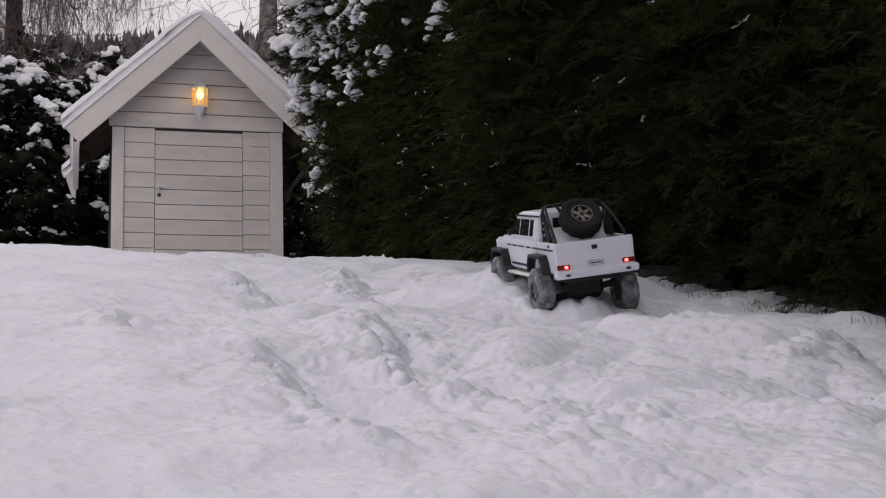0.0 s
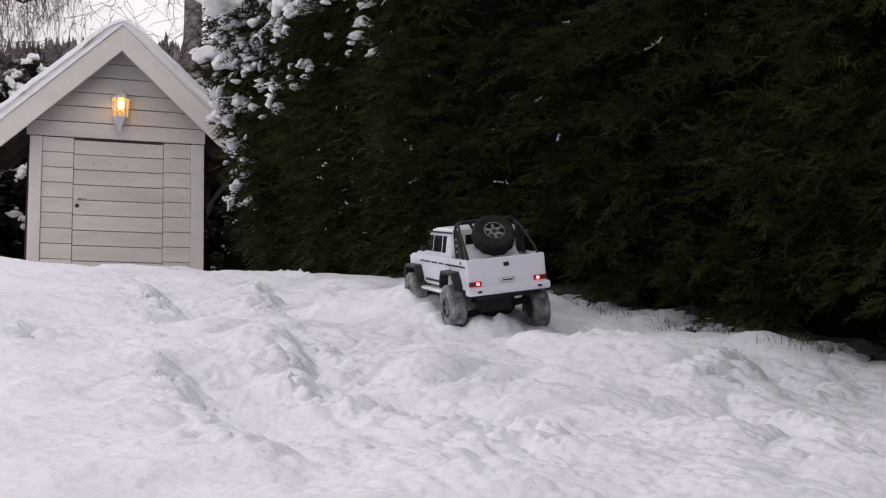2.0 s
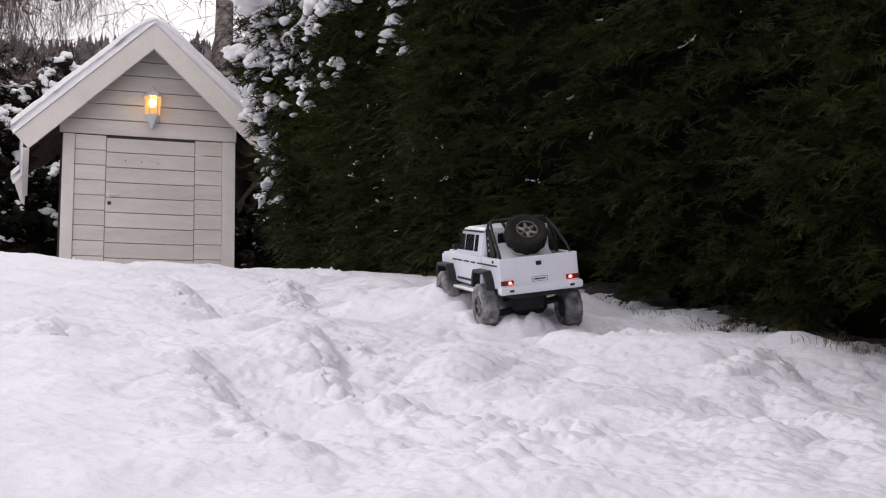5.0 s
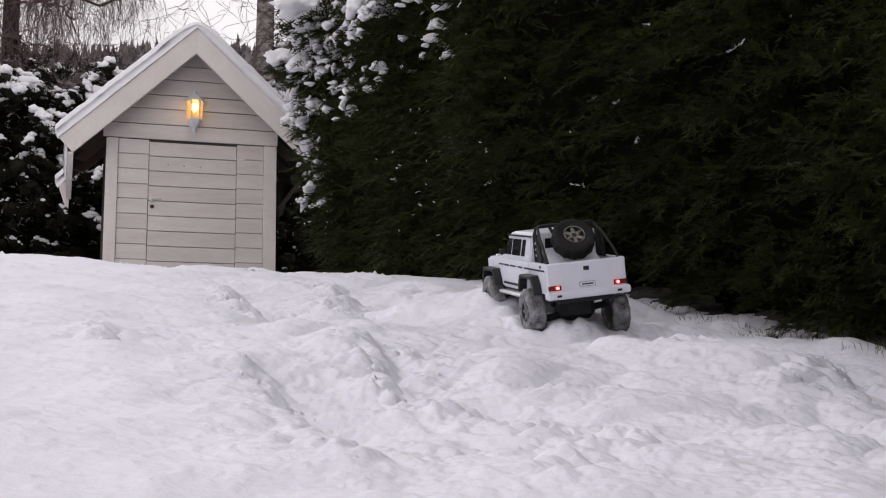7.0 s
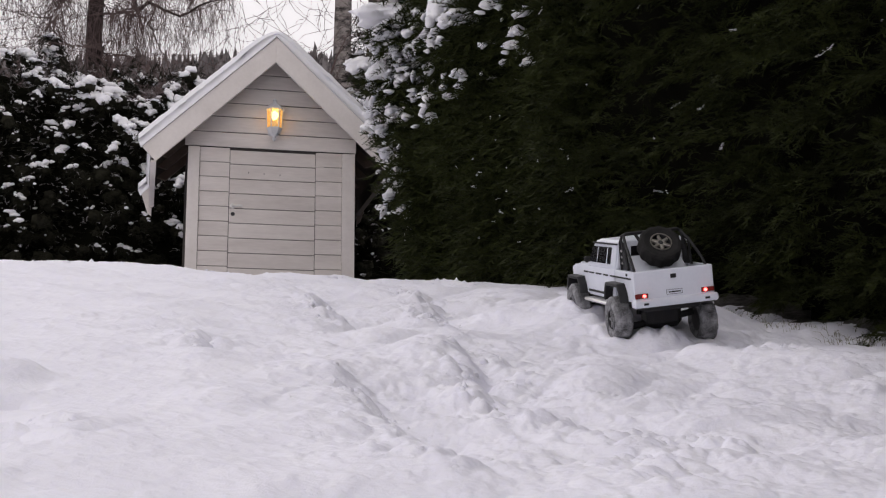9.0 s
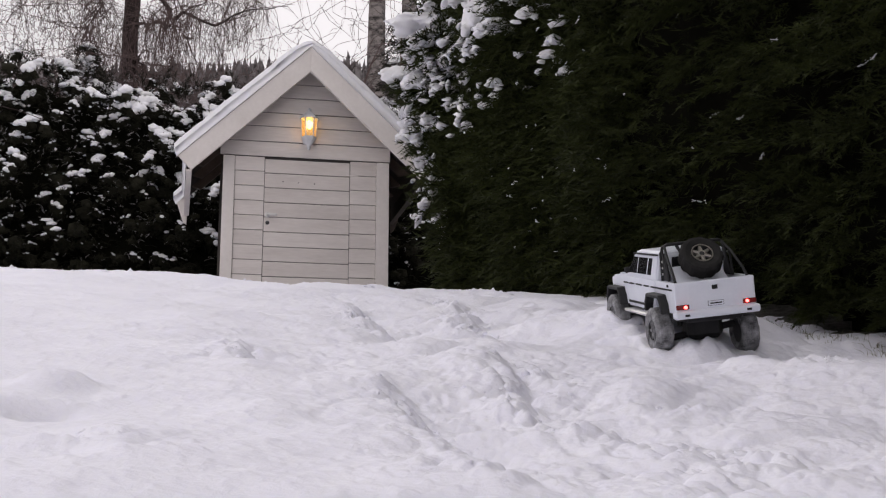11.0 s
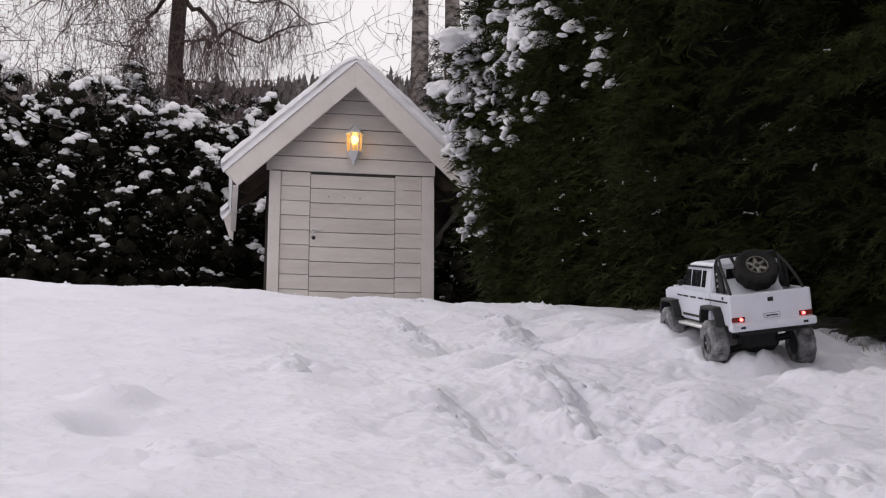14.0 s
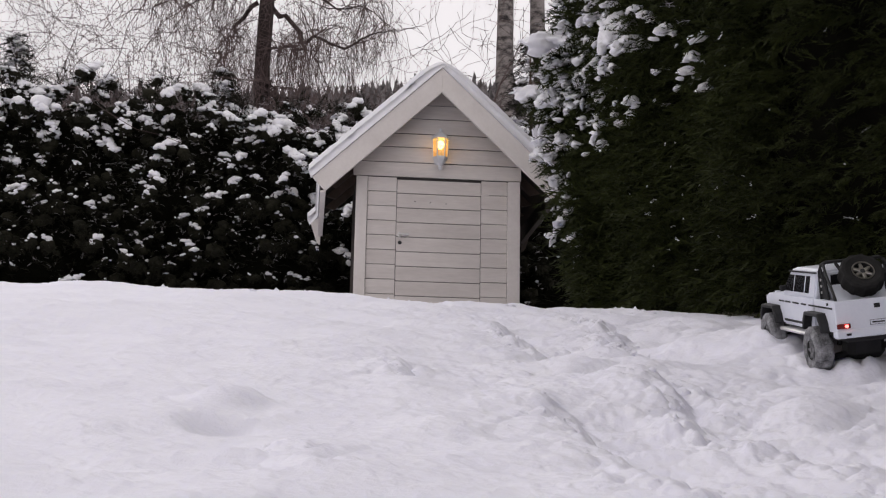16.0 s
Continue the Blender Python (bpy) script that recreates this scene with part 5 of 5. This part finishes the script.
def build_truck(place):
    truck = tagged(new("toy_truck"), "white remote-controlled toy pickup truck in the snow, tail lamps lit", "toy truck")
    hw = 0.0715
    body = prism([(-0.090, 0.054), (-0.064, 0.052), (0.098, 0.052), (0.108, 0.086), (0.176, 0.086), (0.186, 0.070), (0.191, 0.076), (0.191, 0.104), (0.187, 0.111), (0.090, 0.117), (-0.090, 0.117)], "y", -hw, hw, 0.004, segments=2)
    part("body", body, CAR_WHITE, truck, "glossy white cab body and bonnet")
    # cab above the belt line
    bm = bmesh.new()
    low = [(-0.090, -hw + 0.002), (0.088, -hw + 0.002), (0.088, hw - 0.002), (-0.090, hw - 0.002)]
    top = [(-0.087, -0.061), (0.056, -0.060), (0.056, 0.060), (-0.087, 0.061)]
    a = [bm.verts.new((x, y, 0.1165)) for x, y in low]
    b = [bm.verts.new((x, y, 0.163)) for x, y in top]
    c = [bm.verts.new((x * 0.93 - 0.002, y * 0.9, 0.1685)) for x, y in top]
    for p, q in ((a, b), (b, c)):
        for i in range(4):
            bm.faces.new((p[i], p[(i + 1) % 4], q[(i + 1) % 4], q[i]))
    bm.faces.new(c)
    bm.faces.new(a[::-1])
    bmesh.ops.bevel(bm, geom=[e for e in bm.edges if e.verts[0].co.z > 0.12 or e.verts[1].co.z > 0.12], offset=0.003, segments=2, affect="EDGES")
    part("cab", bm, CAR_WHITE, truck, "white cab with a flat roof")
    # windows
    def side_y(z, s, out):
        k = (z - 0.1165) / (0.163 - 0.1165)
        return s * (hw - 0.002 + (0.0605 - hw + 0.002) * k + out)
    for s in (-1, 1):
        for x0, x1, x2, x3 in ((0.028, 0.078, 0.056, 0.030), (-0.030, 0.022, 0.022, -0.030), (-0.058, -0.038, -0.038, -0.058)):
            bm = bmesh.new()
            z0, z1 = 0.1225, 0.155
            q = [(x0, z0), (x1, z0), (x2, z1), (x3, z1)]
            o = [bm.verts.new((x, side_y(z, s, 0.0012), z)) for x, z in q]
            n = [bm.verts.new((x, side_y(z, s, -0.004), z)) for x, z in q]
            bm.faces.new(o)
            bm.faces.new(n[::-1])
            for i in range(4):
                bm.faces.new((o[i], n[i], n[(i + 1) % 4], o[(i + 1) % 4]))
            part("side_window", bm, TINT, truck, "dark tinted window")
        # drip rail
        part("roof_rail", box(-0.088, 0.056, s * 0.0625 - 0.0015, s * 0.0625 + 0.0015, 0.1605, 0.1635), CAR_BLACK, truck)
    bm = bmesh.new()
    q = [(-0.0905, -0.040, 0.124), (-0.0905, 0.040, 0.124), (-0.0885, 0.037, 0.156), (-0.0885, -0.037, 0.156)]
    o = [bm.verts.new(v) for v in q]
    n = [bm.verts.new((v[0] + 0.004, v[1], v[2])) for v in q]
    bm.faces.new(o)
    bm.faces.new(n[::-1])
    for i in range(4):
        bm.faces.new((o[i], n[i], n[(i + 1) % 4], o[(i + 1) % 4]))
    part("rear_window", bm, TINT, truck, "dark tinted window")
    bm = bmesh.new()
    q = [(0.0875, -0.060, 0.121), (0.0875, 0.060, 0.121), (0.0605, 0.053, 0.157), (0.0605, -0.053, 0.157)]
    o = [bm.verts.new(v) for v in q]
    n = [bm.verts.new((v[0] - 0.004, v[1], v[2] - 0.002)) for v in q]
    bm.faces.new(o)
    bm.faces.new(n[::-1])
    for i in range(4):
        bm.faces.new((o[i], n[i], n[(i + 1) % 4], o[(i + 1) % 4]))
    part("windscreen", bm, TINT, truck, "dark tinted windscreen")
    # load bed
    for s in (-1, 1):
        y0, y1 = sorted((s * hw, s * (hw - 0.007)))
        side = prism([(-0.187, 0.056), (-0.150, 0.056), (-0.142, 0.086), (-0.076, 0.086), (-0.0905, 0.0865), (-0.0905, 0.113), (-0.187, 0.113)], "y", y0, y1, 0.0015)
        part("bed_side", side, CAR_WHITE, truck)
    part("tailgate", box(-0.1905, -0.1825, -hw, hw, 0.055, 0.1135, 0.002), CAR_WHITE, truck, "plain white tailgate")
    part("bed_floor", box(-0.182, -0.092, -hw + 0.007, hw - 0.007, 0.086, 0.092), CAR_BLACK, truck)
    part("bulkhead", prism([(-0.150, 0.093), (-0.0915, 0.093), (-0.0915, 0.138)], "y", -0.048, 0.048, 0.002), CAR_WHITE, truck, "sloping white cover under the spare wheel")
    part("rear_bumper", box(-0.200, -0.183, -hw - 0.004, hw + 0.004, 0.046, 0.060, 0.003), CAR_WHITE, truck)
    part("front_bumper", box(0.186, 0.203, -hw - 0.003, hw + 0.003, 0.050, 0.070, 0.003), CAR_BLACK, truck)
    for s in (-1, 1):
        y0, y1 = sorted((s * (hw - 0.001), s * (hw - 0.024)))
        part("tail_lamp", box(-0.1930, -0.1900, y0, y1, 0.0625, 0.0715, 0.001), RED, truck, "red tail lamp lens")
        k = s * (hw - 0.017)
        part("diode", lathe([(0.0032, 0), (0.0030, 0.0016), (0.0015, 0.0024)], Matrix.Translation((-0.1932, k, 0.067)) @ pose(0, 0, 0, 0, -90, 0), 10), RED_LIT, truck, "lit red diode")
        y2 = s * (hw - 0.017)
        part("reflector", box(-0.2012, -0.1995, y2 - 0.004, y2 + 0.004, 0.0505, 0.054), CAR_BLACK, truck)
        # side trim: a broken dark stripe
        yy0, yy1 = sorted((s * (hw + 0.0014), s * (hw - 0.001)))
        for x0, x1 in ((-0.180, -0.064), (-0.048, -0.022), (-0.006, 0.026), (0.040, 0.070), (0.078, 0.105)):
            part("trim_strip", box(x0, x1, yy0, yy1, 0.0985, 0.1015), CAR_BLACK, truck)
        part("trim_strip", box(-0.045, 0.080, yy0, yy1, 0.060, 0.0645), CAR_BLACK, truck)
        part("fuel_cap", box(-0.162, -0.156, yy0, yy1, 0.1045, 0.1095), CAR_BLACK, truck)
        # side step
        y3, y4 = sorted((s * (hw + 0.010), s * (hw - 0.012)))
        part("side_step", box(-0.052, 0.088, y3, y4, 0.042, 0.048, 0.002), CHROME, truck, "dull metal side step")
        # wheel arch flares
        for xc in (-0.108, 0.142):
            w0, w1 = sorted((s * (hw - 0.012), s * (hw + 0.015)))
            arch = [(-0.050, 0.050), (-0.046, 0.068), (-0.034, 0.086), (0.034, 0.086), (0.046, 0.068), (0.050, 0.050), (0.043, 0.050), (0.039, 0.065), (0.030, 0.079), (-0.030, 0.079), (-0.039, 0.065), (-0.043, 0.050)]
            part("wheel_arch", prism([(xc + x, z + 0.004) for x, z in arch], "y", w0, w1, 0.0015), CAR_BLACK, truck, "matt black wheel arch flare")
            flip = pose(0, 0, 0, -90 * s)
            wheel(truck, Matrix.Translation((xc, s * 0.077, WHEEL_Z[(xc > 0, s > 0)])) @ flip, rubber=SNOWY_RUBBER)
        # roll bar plates and tubes
        py = s * 0.058
        p0, p1 = sorted((py, py - s * 0.003))
        plate = prism([(-0.124, 0.113), (-0.0925, 0.113), (-0.0925, 0.172), (-0.0985, 0.172)], "y", p0, p1)
        part("bar_plate", plate, CAR_BLACK, truck, "black perforated roll bar plate")
        for z in (0.125, 0.137, 0.149):
            part("plate_stud", lathe([(0.0026, 0), (0.0026, 0.0012)], Matrix.Translation((-0.099, py + s * 0.0003, z)) @ pose(0, 0, 0, -90 * s), 10), CHROME, truck)
        tube("roll_bar_tube", [(-0.094, py, 0.112), (-0.094, py, 0.165), (-0.096, py * 0.95, 0.177), (-0.098, py * 0.8, 0.1815)], 0.0032, CAR_BLACK, truck)
        tube("roll_bar_tube", [(-0.098, py * 0.9, 0.178), (-0.125, py, 0.160), (-0.165, py * 1.08, 0.128), (-0.178, py * 1.1, 0.113)], 0.0026, CAR_BLACK, truck)
        tube("roll_bar_tube", [(-0.128, py, 0.112), (-0.118, py, 0.166)], 0.0024, CAR_BLACK, truck)
        part("mirror", box(0.066, 0.074, s * (hw + 0.002) - 0.006, s * (hw + 0.002) + 0.006, 0.122, 0.133, 0.002), CAR_BLACK, truck)
        part("indicator", box(0.158, 0.170, s * 0.056 - 0.004, s * 0.056 + 0.004, 0.1115, 0.1155, 0.001), CAR_WHITE, truck)
    tube("roll_bar_tube", [(-0.098, -0.047, 0.1815), (-0.098, 0.047, 0.1815)], 0.0032, CAR_BLACK, truck)
    tube("spare_carrier", [(-0.098, -0.03, 0.178), (-0.112, -0.02, 0.15), (-0.126, -0.012, 0.128), (-0.126, 0.012, 0.128), (-0.112, 0.02, 0.15), (-0.098, 0.03, 0.178)], 0.003, CAR_BLACK, truck)
    wheel(truck, Matrix.Translation((-0.134, 0.0, 0.1425)) @ pose(0, 0, 0, 0, -47, 0), "spare_wheel", "spare wheel leaning on the roll bar")
    part("badge", box(-0.1915, -0.1900, -0.005, 0.005, 0.0955, 0.1035, 0.0004), CAR_BLACK, truck, "small square dark badge")
    part("plate_surround", box(-0.1913, -0.1898, -0.0141, 0.0141, 0.0649, 0.0741), CAR_BLACK, truck)
    part("number_plate", box(-0.1917, -0.1900, -0.0135, 0.0135, 0.0655, 0.0735, 0.0004), CAR_WHITE, truck, "pale plate with a dark bar")
    part("plate_bar", box(-0.1922, -0.1914, -0.0105, 0.0105, 0.0683, 0.0707), CAR_BLACK, truck)
    # underside
    part("chassis", box(-0.178, 0.180, -0.050, 0.050, 0.036, 0.060, 0.003), CAR_BLACK, truck)
    for xc in (-0.108, 0.142):
        axle = lathe([(0.006, -0.060), (0.006, -0.012), (0.015, -0.008), (0.015, 0.012), (0.006, 0.016), (0.006, 0.060)], Matrix.Translation((xc, 0, (WHEEL_Z[(xc > 0, True)] + WHEEL_Z[(xc > 0, False)]) / 2)) @ pose(0, 0, 0, 90 - math.degrees((WHEEL_Z[(xc > 0, True)] - WHEEL_Z[(xc > 0, False)]) / 0.148)), 14)
        part("axle", axle, CAR_BLACK, truck)
        for s in (-1, 1):
            tube("shock_absorber", [(xc + 0.012, s * 0.036, WHEEL_Z[(xc > 0, s > 0)] + 0.003), (xc + 0.004, s * 0.032, 0.082)], 0.0045, DARK_METAL, truck)
    # added box that fills the dark, unclear space under the rear axle
    part("skid_plate", box(-0.135, -0.085, -0.032, 0.032, 0.000, 0.045, 0.010), CAR_BLACK, truck, "black block added to fill the dark under the rear axle")
    part("tank", box(-0.176, -0.150, -0.026, 0.026, 0.040, 0.056, 0.004), CAR_BLACK, truck)
    # the shell sits low: everything over the bumper line is a tenth flatter
    for ob in truck.children:
        if ob.type == "MESH":
            for v in ob.data.vertices:
                if v.co.z > 0.055:
                    v.co.z = 0.055 + 0.90 * (v.co.z - 0.055)
    truck.matrix_world = place
    return truck


build_truck(TRUCK_POSE)
